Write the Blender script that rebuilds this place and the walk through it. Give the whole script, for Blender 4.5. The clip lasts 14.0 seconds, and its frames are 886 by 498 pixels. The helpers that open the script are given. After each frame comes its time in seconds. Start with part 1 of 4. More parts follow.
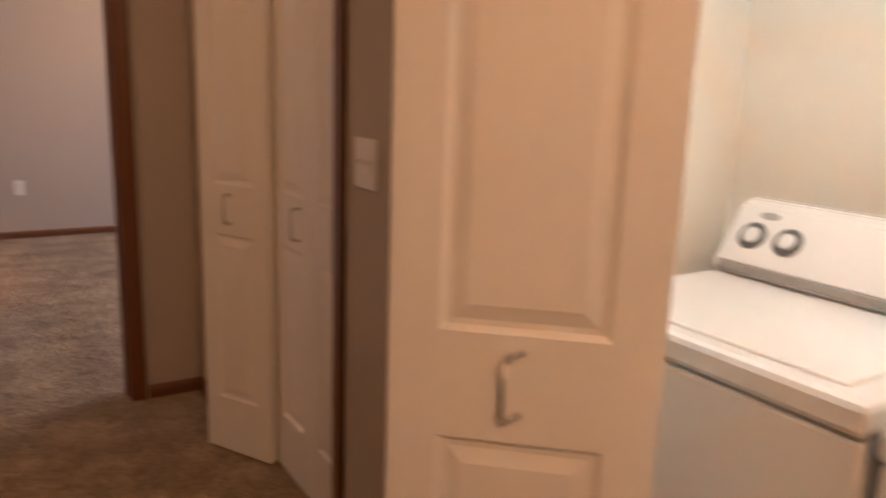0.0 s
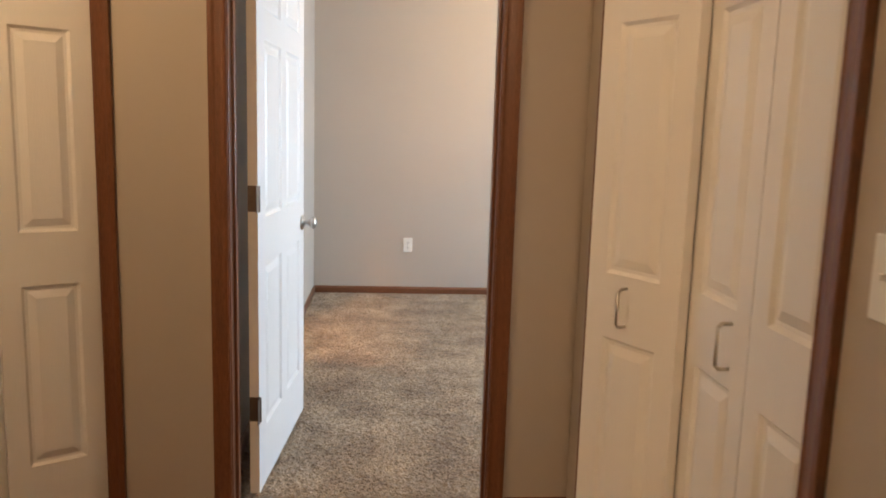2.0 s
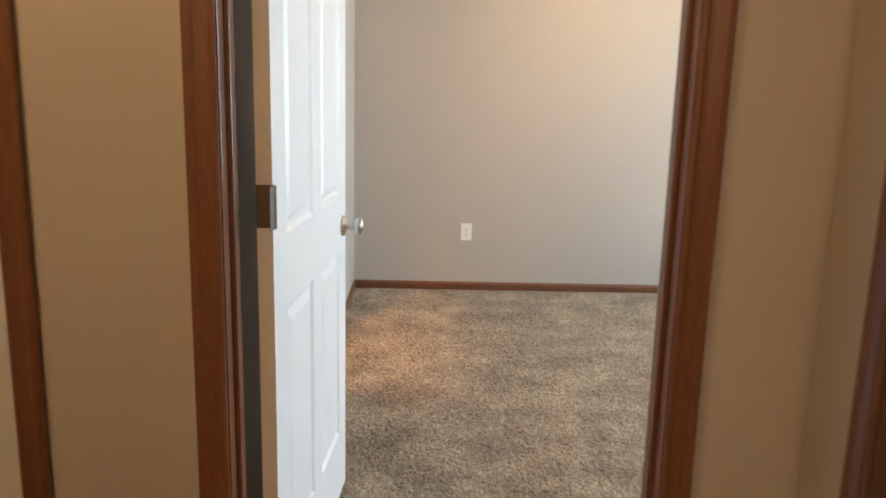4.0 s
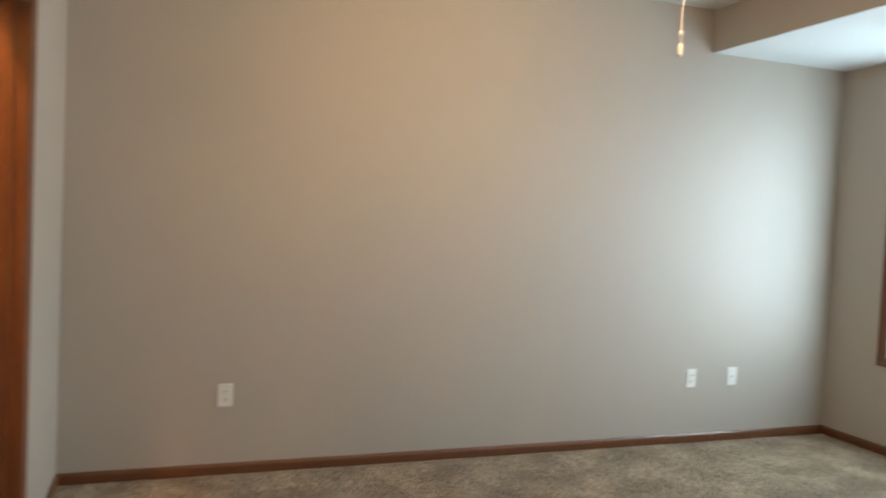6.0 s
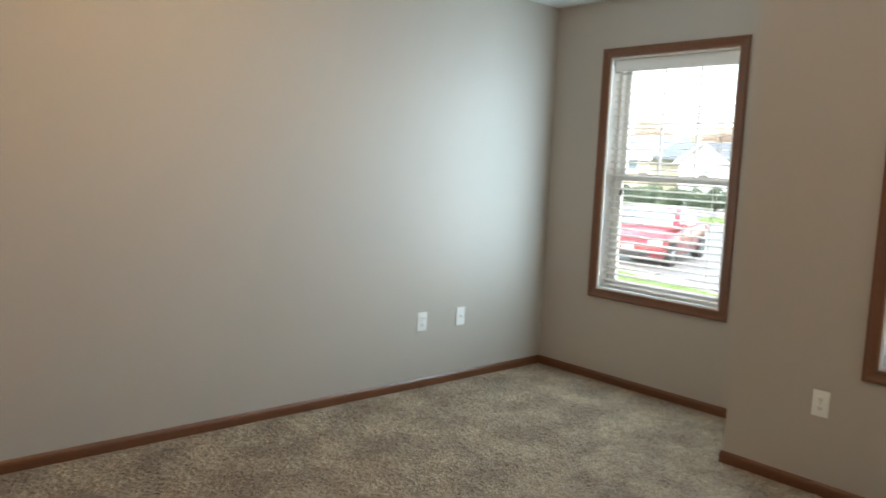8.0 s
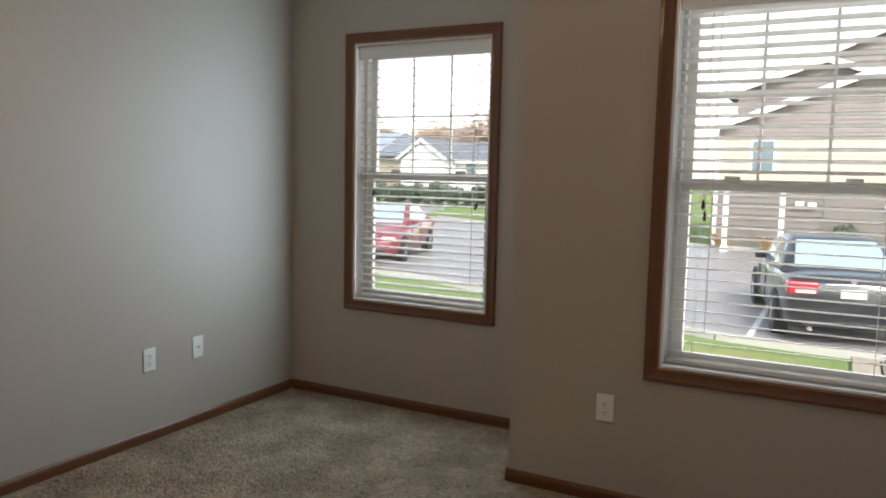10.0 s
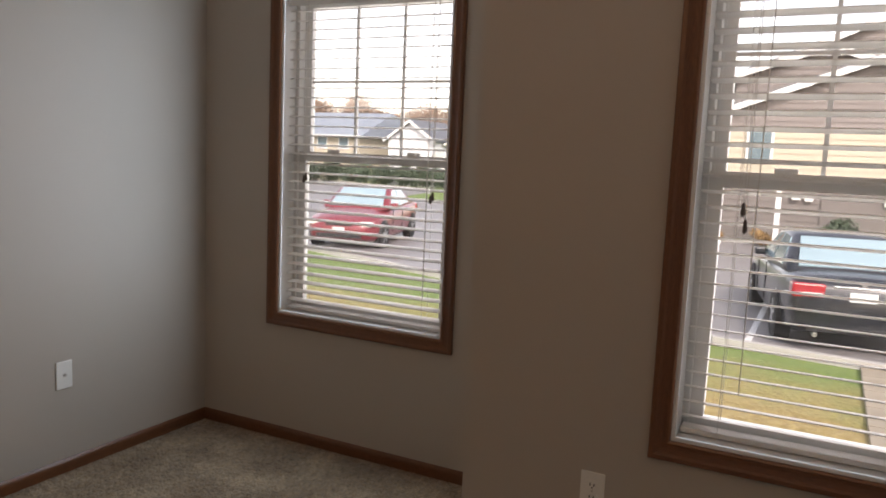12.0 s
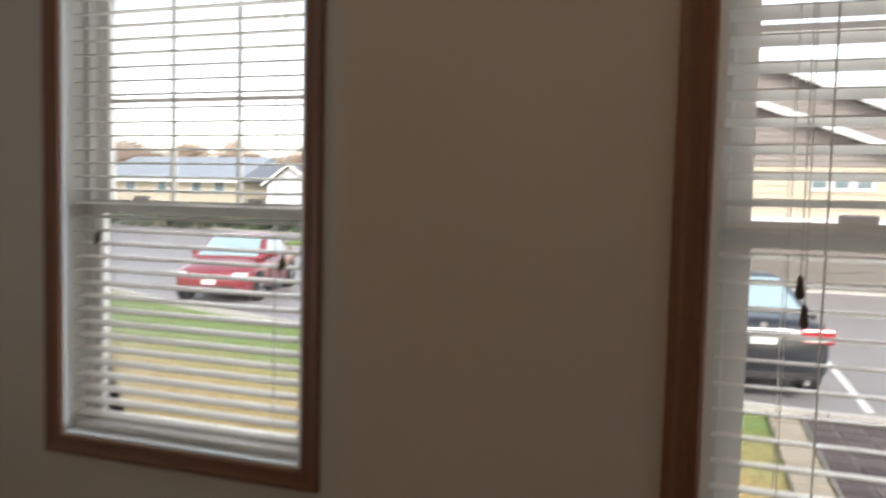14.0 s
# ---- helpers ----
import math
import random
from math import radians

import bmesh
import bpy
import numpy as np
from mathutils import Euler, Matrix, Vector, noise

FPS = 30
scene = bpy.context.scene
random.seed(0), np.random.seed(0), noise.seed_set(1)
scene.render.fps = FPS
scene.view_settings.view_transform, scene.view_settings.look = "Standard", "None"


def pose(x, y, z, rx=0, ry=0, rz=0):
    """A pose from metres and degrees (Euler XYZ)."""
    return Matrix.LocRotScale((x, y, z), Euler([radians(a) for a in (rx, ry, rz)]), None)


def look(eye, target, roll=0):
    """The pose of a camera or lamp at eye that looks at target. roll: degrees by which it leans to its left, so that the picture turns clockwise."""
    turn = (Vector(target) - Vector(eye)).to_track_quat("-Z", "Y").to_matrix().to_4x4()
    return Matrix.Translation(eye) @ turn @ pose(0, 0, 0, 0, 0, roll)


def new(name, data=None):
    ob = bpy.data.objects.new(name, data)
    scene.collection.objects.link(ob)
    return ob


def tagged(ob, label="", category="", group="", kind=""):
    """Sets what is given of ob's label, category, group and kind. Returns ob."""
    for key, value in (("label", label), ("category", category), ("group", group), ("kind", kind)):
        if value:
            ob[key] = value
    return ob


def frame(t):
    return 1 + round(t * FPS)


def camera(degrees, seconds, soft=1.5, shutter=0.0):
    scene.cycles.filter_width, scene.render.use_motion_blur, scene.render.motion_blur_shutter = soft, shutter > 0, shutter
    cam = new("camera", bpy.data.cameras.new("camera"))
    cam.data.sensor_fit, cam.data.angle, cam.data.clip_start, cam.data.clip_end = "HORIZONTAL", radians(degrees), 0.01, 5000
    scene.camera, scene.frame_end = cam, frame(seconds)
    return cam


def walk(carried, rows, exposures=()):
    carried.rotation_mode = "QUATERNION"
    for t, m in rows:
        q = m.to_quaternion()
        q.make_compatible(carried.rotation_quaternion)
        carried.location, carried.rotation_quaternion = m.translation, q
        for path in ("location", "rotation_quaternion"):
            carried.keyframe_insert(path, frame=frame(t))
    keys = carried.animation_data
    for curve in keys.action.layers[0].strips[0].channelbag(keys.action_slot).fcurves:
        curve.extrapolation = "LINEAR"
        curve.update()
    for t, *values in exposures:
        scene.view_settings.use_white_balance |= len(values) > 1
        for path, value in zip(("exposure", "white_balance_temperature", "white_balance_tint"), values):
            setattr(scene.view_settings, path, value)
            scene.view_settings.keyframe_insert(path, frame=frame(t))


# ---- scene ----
cam = camera(60.7, 14.0, soft=1.8, shutter=0.5)
PATH = [
    (0, (-0.031, -0.079, 1.338), (1.008, 1.575, 0.912), 2.0),
    (0.5, (-0.051, 0.065, 1.336), (0.64, 1.901, 0.943), 0.8),
    (1, (-0.026, 0.187, 1.323), (0.486, 2.076, 0.91), 2.0),
    (1.5, (0.051, 0.402, 1.332), (0.394, 2.334, 0.948), 2.3),
    (2, (0.082, 0.595, 1.324), (0.236, 2.566, 1.025), 1.7),
    (4.5, (-0.069, 2.005, 1.317), (-0.005, 3.963, 0.913), 1.5),
    (5, (-0.027, 2.33, 1.328), (0.193, 4.296, 1.032), 2.4),
    (5.5, (-0.007, 2.597, 1.345), (0.358, 4.552, 1.137), 3.6),
    (6, (-0.015, 2.838, 1.378), (0.664, 4.718, 1.291), 2.7),
    (6.5, (0.003, 3.004, 1.37), (0.935, 4.771, 1.27), 3.4),
    (7, (0.093, 3.142, 1.381), (1.236, 4.777, 1.233), 3.3),
    (7.5, (0.145, 3.212, 1.382), (1.376, 4.777, 1.198), 2.8),
    (8, (0.18, 3.304, 1.387), (1.5, 4.79, 1.165), 2.6),
    (8.5, (0.255, 3.451, 1.399), (1.754, 4.759, 1.196), 2.2),
    (9, (0.322, 3.543, 1.392), (1.952, 4.687, 1.202), 1.8),
    (11.5, (1.184, 4.041, 1.385), (2.986, 4.876, 1.155), 0.8),
    (12, (1.467, 4.053, 1.391), (3.235, 4.955, 1.145), 2.5),
    (12.5, (1.686, 4.136, 1.377), (3.445, 5.047, 1.104), 2.6),
    (13, (1.91, 4.293, 1.398), (3.688, 5.166, 1.119), 0.8),
    (13.5, (2.098, 4.379, 1.398), (3.895, 5.223, 1.157), 0.3),
    (14, (2.355, 4.419, 1.4), (4.248, 5.051, 1.275), 1.4),
]
EXPOSURES = [
    (0.0, 2.65, 7500, 40),
    (0.6, 3.0, 7900, 47),
    (1.0, 3.3, 7000, 36),
    (1.5, 3.58, 6300, 20),
    (2.2, 3.58, 6250, 12),
    (5.0, 3.44, 6650, 9),
    (6.0, 2.74, 7000, 10),
    (6.5, 2.6, 6900, 9),
    (7.5, 2.6, 6900, 9),
    (9.0, 2.17, 6700, 9),
    (11.3, 1.36, 7700, 26),
    (13.0, 1.42, 7700, 25),
    (14.0, 1.5, 7300, 18),
]
walk(cam, [(t, look(eye, aim, roll)) for t, eye, aim, roll in PATH], EXPOSURES)

# ---- world, sun and lamps ----
world = bpy.data.worlds.new("overcast_sky")
scene.world = world
world.use_nodes = True
wn = world.node_tree.nodes
wl = world.node_tree.links
sky = wn.new("ShaderNodeTexSky")
sky.sky_type = "NISHITA"
sky.sun_disc = False
sky.sun_elevation, sky.sun_rotation = radians(38), radians(235)
sky.dust_density = 1.0
soften = wn.new("ShaderNodeHueSaturation")
soften.inputs["Saturation"].default_value = 0.55
wl.new(sky.outputs[0], soften.inputs["Color"])
wl.new(soften.outputs[0], wn["Background"].inputs["Color"])
wn["Background"].inputs["Strength"].default_value = 0.15

sun_data = bpy.data.lights.new("sun", "SUN")
sun_data.energy, sun_data.angle, sun_data.color = 1.5, radians(15), (1.0, 0.99, 0.96)
sun = new("sun", sun_data)
sun.matrix_world = look((-20, -12, 22), (3, 4, 0))


def lamp(name, place, power, color, radius):
    data = bpy.data.lights.new(name, "POINT")
    data.energy, data.color, data.shadow_soft_size = power, color, radius
    ob = new(name, data)
    ob.location = place
    return ob


WARM = (1.0, 0.62, 0.26)
lamp("fan_lamp", (1.51, 4.91, 2.36), 1.3, (1.0, 0.56, 0.24), 0.06)
# added spot below the fan, no part of it, for the long wall's warm glow
glow_data = bpy.data.lights.new("fan_shade_lamp", "SPOT")
glow_data.energy, glow_data.color, glow_data.shadow_soft_size = 5.4, (1.0, 0.60, 0.20), 0.06
glow_data.spot_size, glow_data.spot_blend = radians(112), 1.0
new("fan_shade_lamp", glow_data).matrix_world = look((1.45, 5.02, 2.34), (1.2, 6.815, 2.25))
lamp("hall_lamp", (-0.05, -0.9, 2.42), 7.3, (1.0, 0.60, 0.29), 0.08)
lamp("foyer_lamp", (-1.1, 2.0, 2.42), 1.7, WARM, 0.08)
lamp("laundry_lamp", (1.02, 0.46, 2.34), 3.3, (0.42, 0.85, 0.98), 0.03)
lamp("closet_lamp", (-0.85, 5.05, 2.64), 10, (1.0, 0.50, 0.18), 0.05)


WINDOWS_X = (4.270, 3.620)


def window_light(name, x, y0, y1, z0, z1, power, color=(0.54, 0.79, 1.0)):
    data = bpy.data.lights.new(name, "AREA")
    data.shape, data.size, data.size_y = "RECTANGLE", y1 - y0, z1 - z0
    data.energy, data.color = power, color
    ob = new(name, data)
    ob.matrix_world = look((x, (y0 + y1) / 2, (z0 + z1) / 2), (x - 1, (y0 + y1) / 2, (z0 + z1) / 2))
    return ob


window_light("sky_light_one", WINDOWS_X[0] + 0.004, 5.49, 6.34, 0.64, 2.09, 7.3)
window_light("outer_sky_light_one", WINDOWS_X[0] + 0.178, 5.545, 6.285, 0.67, 2.06, 2.3, (0.95, 0.98, 1.0))
window_light("sky_light_two", WINDOWS_X[1] + 0.004, 3.535, 4.385, 0.64, 2.09, 5.2)
window_light("outer_sky_light_two", WINDOWS_X[1] + 0.178, 3.59, 4.33, 0.67, 2.06, 2.3, (0.95, 0.98, 1.0))

# ---- materials ----


def material(name, color, rough=0.6, metal=0.0, vary=0.12, scale=6.0, grain=0.0, grain_scale=200.0, bump=0.0,
             bump_scale=150.0, stretch=(1, 1, 1), coat=0.0, per_object=0.0):
    """A principled surface with variation at two scales and fine relief."""
    m = bpy.data.materials.new(name)
    m.use_nodes = True
    n, l = m.node_tree.nodes, m.node_tree.links
    p = n["Principled BSDF"]
    p.inputs["Roughness"].default_value = rough
    p.inputs["Metallic"].default_value = metal
    p.inputs["Coat Weight"].default_value = coat
    tc = n.new("ShaderNodeTexCoord")
    mp = n.new("ShaderNodeMapping")
    mp.inputs["Scale"].default_value = stretch
    l.new(tc.outputs["Object"], mp.inputs["Vector"])
    big = n.new("ShaderNodeTexNoise")
    big.inputs["Scale"].default_value = scale
    big.inputs["Detail"].default_value = 4
    l.new(mp.outputs[0], big.inputs["Vector"])
    fine = n.new("ShaderNodeTexNoise")
    fine.inputs["Scale"].default_value = grain_scale
    fine.inputs["Detail"].default_value = 3
    l.new(mp.outputs[0], fine.inputs["Vector"])
    mix = n.new("ShaderNodeMix")
    mix.data_type = "RGBA"
    c = color
    mix.inputs[6].default_value = (c[0] * (1 - vary), c[1] * (1 - vary), c[2] * (1 - vary), 1)
    mix.inputs[7].default_value = (min(1, c[0] * (1 + vary)), min(1, c[1] * (1 + vary)), min(1, c[2] * (1 + vary)), 1)
    l.new(big.outputs[0], mix.inputs[0])
    out = mix.outputs[2]
    if grain:
        ov = n.new("ShaderNodeMix")
        ov.data_type, ov.blend_type = "RGBA", "MULTIPLY"
        ramp = n.new("ShaderNodeMapRange")
        ramp.inputs[1].default_value, ramp.inputs[2].default_value = 0.3, 0.7
        ramp.inputs[3].default_value, ramp.inputs[4].default_value = 1 - grain, 1 + grain * 0.5
        l.new(fine.outputs[0], ramp.inputs[0])
        ov.inputs[0].default_value = 1.0
        l.new(out, ov.inputs[6])
        l.new(ramp.outputs[0], ov.inputs[7])
        out = ov.outputs[2]
    if per_object:
        info = n.new("ShaderNodeObjectInfo")
        rr = n.new("ShaderNodeMapRange")
        rr.inputs[3].default_value, rr.inputs[4].default_value = 1 - per_object, 1 + per_object
        l.new(info.outputs["Random"], rr.inputs[0])
        po = n.new("ShaderNodeMix")
        po.data_type, po.blend_type = "RGBA", "MULTIPLY"
        po.inputs[0].default_value = 1.0
        l.new(out, po.inputs[6])
        l.new(rr.outputs[0], po.inputs[7])
        out = po.outputs[2]
    l.new(out, p.inputs["Base Color"])
    if bump:
        relief = n.new("ShaderNodeTexNoise")
        relief.inputs["Scale"].default_value = bump_scale
        relief.inputs["Detail"].default_value = 4
        l.new(mp.outputs[0], relief.inputs["Vector"])
        bp = n.new("ShaderNodeBump")
        bp.inputs["Strength"].default_value = bump
        bp.inputs["Distance"].default_value = 0.004
        l.new(relief.outputs[0], bp.inputs["Height"])
        l.new(bp.outputs[0], p.inputs["Normal"])
    return m


PAINT = material("wall_paint", (0.45, 0.40, 0.345), 0.55, vary=0.03, scale=2.0, bump=0.12, bump_scale=220)
CEILING = material("ceiling_paint", (0.68, 0.67, 0.645), 0.9, vary=0.03, scale=3.0, bump=0.5, bump_scale=120)
LAUNDRY = material("laundry_paint", (0.80, 0.77, 0.69), 0.6, vary=0.03, scale=2.0, bump=0.12, bump_scale=220)
OAK = material("stained_oak", (0.165, 0.060, 0.024), 0.38, vary=0.22, scale=5.0, grain=0.4, grain_scale=60, bump=0.1,
               bump_scale=70, stretch=(14, 14, 0.7), coat=0.15)
OAK_Y = material("stained_oak_lengthwise", (0.165, 0.060, 0.024), 0.38, vary=0.22, scale=5.0, grain=0.4, grain_scale=60,
                 bump=0.1, bump_scale=70, stretch=(14, 0.7, 14), coat=0.15)
OAK_X = material("stained_oak_crosswise", (0.165, 0.060, 0.024), 0.38, vary=0.22, scale=5.0, grain=0.4, grain_scale=60,
                 bump=0.1, bump_scale=70, stretch=(0.7, 14, 14), coat=0.15)
WHITE = material("white_door_paint", (0.78, 0.77, 0.75), 0.34, vary=0.02, scale=3.0, bump=0.15, bump_scale=40,
                 stretch=(8, 8, 0.6))
VINYL = material("white_vinyl", (0.80, 0.81, 0.80), 0.3, vary=0.02, scale=3.0)
SLAT = material("blind_slat_white", (0.80, 0.80, 0.78), 0.4, vary=0.02, scale=3.0)
PLASTIC = material("white_plastic", (0.80, 0.79, 0.75), 0.3, vary=0.02)
DARK = material("dark_slot", (0.03, 0.028, 0.025), 0.6, vary=0.1)
NICKEL = material("brushed_nickel", (0.55, 0.52, 0.48), 0.28, metal=1.0, vary=0.06, scale=30)
BRONZE = material("aged_hinge", (0.20, 0.16, 0.13), 0.4, metal=1.0, vary=0.15, scale=30)
ENAMEL = material("white_enamel", (0.80, 0.80, 0.78), 0.18, vary=0.015, scale=3, coat=0.3)
SHADE = material("shade_grey_plastic", (0.35, 0.34, 0.32), 0.4, vary=0.05)
TASSEL = material("dark_wood_tassel", (0.07, 0.05, 0.04), 0.5, vary=0.1)
CORD = material("white_cord", (0.7, 0.69, 0.66), 0.8, vary=0.05)
STEEL = material("galvanised_vent", (0.66, 0.66, 0.64), 0.5, vary=0.05)


def carpet_material():
    m = bpy.data.materials.new("brown_cut_pile_carpet")
    m.use_nodes = True
    n, l = m.node_tree.nodes, m.node_tree.links
    p = n["Principled BSDF"]
    p.inputs["Roughness"].default_value = 0.95
    p.inputs["Sheen Weight"].default_value = 0.25
    tc = n.new("ShaderNodeTexCoord")
    tuft = n.new("ShaderNodeTexVoronoi")
    tuft.inputs["Scale"].default_value = 150
    l.new(tc.outputs["Object"], tuft.inputs["Vector"])
    lay = n.new("ShaderNodeTexNoise")
    lay.inputs["Scale"].default_value, lay.inputs["Detail"].default_value = 4.0, 5
    l.new(tc.outputs["Object"], lay.inputs["Vector"])
    ramp = n.new("ShaderNodeValToRGB")
    ramp.color_ramp.elements[0].position, ramp.color_ramp.elements[0].color = 0.36, (0.222, 0.153, 0.092, 1)
    ramp.color_ramp.elements[1].position, ramp.color_ramp.elements[1].color = 0.64, (0.385, 0.285, 0.180, 1)
    l.new(lay.outputs[0], ramp.inputs[0])
    mix = n.new("ShaderNodeMix")
    mix.data_type, mix.blend_type = "RGBA", "MULTIPLY"
    mix.inputs[0].default_value = 1.0
    vr = n.new("ShaderNodeMapRange")
    vr.inputs[3].default_value, vr.inputs[4].default_value = 0.72, 1.32
    l.new(tuft.outputs["Color"], vr.inputs[0])
    l.new(ramp.outputs[0], mix.inputs[6])
    l.new(vr.outputs[0], mix.inputs[7])
    clump = n.new("ShaderNodeTexNoise")
    clump.inputs["Scale"].default_value, clump.inputs["Detail"].default_value = 24, 4
    clump.inputs["Distortion"].default_value = 1.4
    l.new(tc.outputs["Object"], clump.inputs["Vector"])
    cr = n.new("ShaderNodeMapRange")
    cr.inputs[1].default_value, cr.inputs[2].default_value = 0.35, 0.65
    cr.inputs[3].default_value, cr.inputs[4].default_value = 0.76, 1.27
    l.new(clump.outputs[0], cr.inputs[0])
    mix2 = n.new("ShaderNodeMix")
    mix2.data_type, mix2.blend_type = "RGBA", "MULTIPLY"
    mix2.inputs[0].default_value = 1.0
    l.new(mix.outputs[2], mix2.inputs[6])
    l.new(cr.outputs[0], mix2.inputs[7])
    l.new(mix2.outputs[2], p.inputs["Base Color"])
    bp = n.new("ShaderNodeBump")
    bp.inputs["Strength"].default_value, bp.inputs["Distance"].default_value = 0.9, 0.010
    l.new(tuft.outputs["Distance"], bp.inputs["Height"])
    l.new(bp.outputs[0], p.inputs["Normal"])
    return m


CARPET = carpet_material()


def glass_material(name, tint=(0.95, 0.98, 0.98), rough=0.0):
    m = bpy.data.materials.new(name)
    m.use_nodes = True
    n, l = m.node_tree.nodes, m.node_tree.links
    n.remove(n["Principled BSDF"])
    clear = n.new("ShaderNodeBsdfTransparent")
    clear.inputs[0].default_value = (*tint, 1)
    gloss = n.new("ShaderNodeBsdfGlossy")
    gloss.inputs["Roughness"].default_value = rough
    fres = n.new("ShaderNodeFresnel")
    fres.inputs["IOR"].default_value = 1.45
    mix = n.new("ShaderNodeMixShader")
    l.new(fres.outputs[0], mix.inputs[0])
    l.new(clear.outputs[0], mix.inputs[1])
    l.new(gloss.outputs[0], mix.inputs[2])
    l.new(mix.outputs[0], n["Material Output"].inputs[0])
    return m


GLASS = glass_material("window_glass")

# ---- mesh helpers ----


def box(bm, x0, x1, y0, y1, z0, z1, bevel=0.0):
    vs = bmesh.ops.create_cube(bm, size=1.0)["verts"]
    bmesh.ops.scale(bm, vec=(abs(x1 - x0), abs(y1 - y0), abs(z1 - z0)), verts=vs)
    bmesh.ops.translate(bm, vec=((x0 + x1) / 2, (y0 + y1) / 2, (z0 + z1) / 2), verts=vs)
    if bevel:
        edges = list({e for v in vs for e in v.link_edges})
        bmesh.ops.bevel(bm, geom=edges, offset=bevel, segments=2, affect="EDGES", profile=0.5)
    return bm


def cyl(bm, a, b, r, r2=None, seg=14):
    """A round bar from a to b."""
    a, b = Vector(a), Vector(b)
    d = b - a
    m = Matrix.Translation((a + b) / 2) @ d.to_track_quat("Z", "Y").to_matrix().to_4x4()
    bmesh.ops.create_cone(bm, cap_ends=True, segments=seg, radius1=r, radius2=r if r2 is None else r2, depth=d.length,
                          matrix=m)
    return bm


def turned(bm, profile, seg=24, m=None):
    """A body of revolution about z from (radius, height) pairs."""
    rings = []
    for r, z in profile:
        rings.append([bm.verts.new((r * math.cos(2 * math.pi * i / seg), r * math.sin(2 * math.pi * i / seg), z))
                      for i in range(seg)])
    for a, b in zip(rings, rings[1:]):
        for i in range(seg):
            bm.faces.new((a[i], a[(i + 1) % seg], b[(i + 1) % seg], b[i]))
    bm.faces.new(rings[0][::-1])
    bm.faces.new(rings[-1])
    if m is not None:
        bmesh.ops.transform(bm, matrix=m, verts=[v for r in rings for v in r])
    return bm


def mesh_of(bm, name, mat, smooth=False):
    bmesh.ops.recalc_face_normals(bm, faces=bm.faces)
    me = bpy.data.meshes.new(name)
    bm.to_mesh(me)
    bm.free()
    me.materials.append(mat)
    if smooth:
        for f in me.polygons:
            f.use_smooth = True
    return me


def part(name, bm, mat, parent, label="", smooth=False):
    ob = new(name, mesh_of(bm, name, mat, smooth))
    ob.parent = parent
    if label:
        ob["label"] = label
    return ob


def structure(name, bm, mat, label, category):
    return tagged(new(name, mesh_of(bm, name, mat)), label, category, kind="structure")


def thing(name, label, category, group="", m=None):
    ob = tagged(new(name), label, category, group)
    ob.empty_display_size = 0.1
    if m is not None:
        ob.matrix_world = m
    return ob


def quick(*boxes, bevel=0.0):
    bm = bmesh.new()
    for b in boxes:
        box(bm, *b, bevel=bevel)
    return bm


# ---- plan ----
HALL_R, HALL_L = 0.745, -0.278       # hall faces
DOOR_Y0, DOOR_Y1 = 3.096, 3.202      # door wall, hall face and bedroom face
ROOM_L, FAR_Y = -0.498, 6.815
WIN2_X, WIN1_X, JOG_Y = 3.620, 4.270, 5.043
LOW, HIGH = 2.485, 2.75
SOFFIT_X = 3.165
OPEN_L, OPEN_R = -0.422, 0.452       # bedroom doorway between the jambs
HEAD = 2.05

# floors
structure("floor_slab", quick((-3.2, 4.3, -2.6, 6.9, -0.30, -0.03)), CEILING, "concrete slab under the whole flat", "floor")


def pile(name, x0, x1, y0, y1, step):
    nx, ny = int((x1 - x0) / step) + 1, int((y1 - y0) / step) + 1
    rng = np.random.default_rng(7)
    gx, gy = np.meshgrid(np.linspace(x0, x1, nx), np.linspace(y0, y1, ny))
    gz = rng.uniform(-0.006, 0.003, gx.shape)
    gx, gy = gx + rng.uniform(-0.3, 0.3, gx.shape) * step, gy + rng.uniform(-0.3, 0.3, gx.shape) * step
    verts = np.stack([gx, gy, gz], -1).reshape(-1, 3)
    i = np.arange((nx - 1) * (ny - 1))
    k = (i // (nx - 1)) * nx + i % (nx - 1)
    me = bpy.data.meshes.new(name)
    me.from_pydata(verts.tolist(), [], np.stack([k, k + 1, k + nx + 1, k + nx], -1).tolist())
    me.materials.append(CARPET)
    return tagged(new(name, me), "brown cut-pile carpet with trodden darker patches", "carpet", kind="structure")


pile("carpet_bedroom", ROOM_L, WIN1_X, 3.16, FAR_Y, 0.011)
pile("carpet_hall", -0.452, 0.87, -2.4, 3.16, 0.012)
pile("carpet_closet", -1.15, ROOM_L, 4.2, 5.87, 0.03)

# walls
T = 0.12
structure("wall_far", quick((-1.3, WIN1_X + 0.18, FAR_Y, FAR_Y + T, -0.03, HIGH + 0.1)), PAINT,
          "greige painted bedroom wall, plain and smooth", "wall")
# opening narrowed by unseen wall on its near side, bounding the closet light on the carpet
structure("wall_bedroom_closet_side",
          quick((ROOM_L - T, ROOM_L, DOOR_Y1, 4.93, -0.03, HIGH), (ROOM_L - T, ROOM_L, 5.85, FAR_Y, -0.03, HIGH),
                (ROOM_L - T, ROOM_L, 4.93, 5.85, 2.05, HIGH)), PAINT,
          "greige painted bedroom wall with a closet opening", "wall")
structure("wall_closet_back", quick((-1.27, -1.15, 4.1, 6.0, -0.03, HIGH), (-1.15, ROOM_L - T, 4.1, 4.2, -0.03, HIGH),
                                    (-1.15, ROOM_L - T, 5.87, 5.97, -0.03, HIGH)), PAINT,
          "greige painted closet inside wall", "wall")
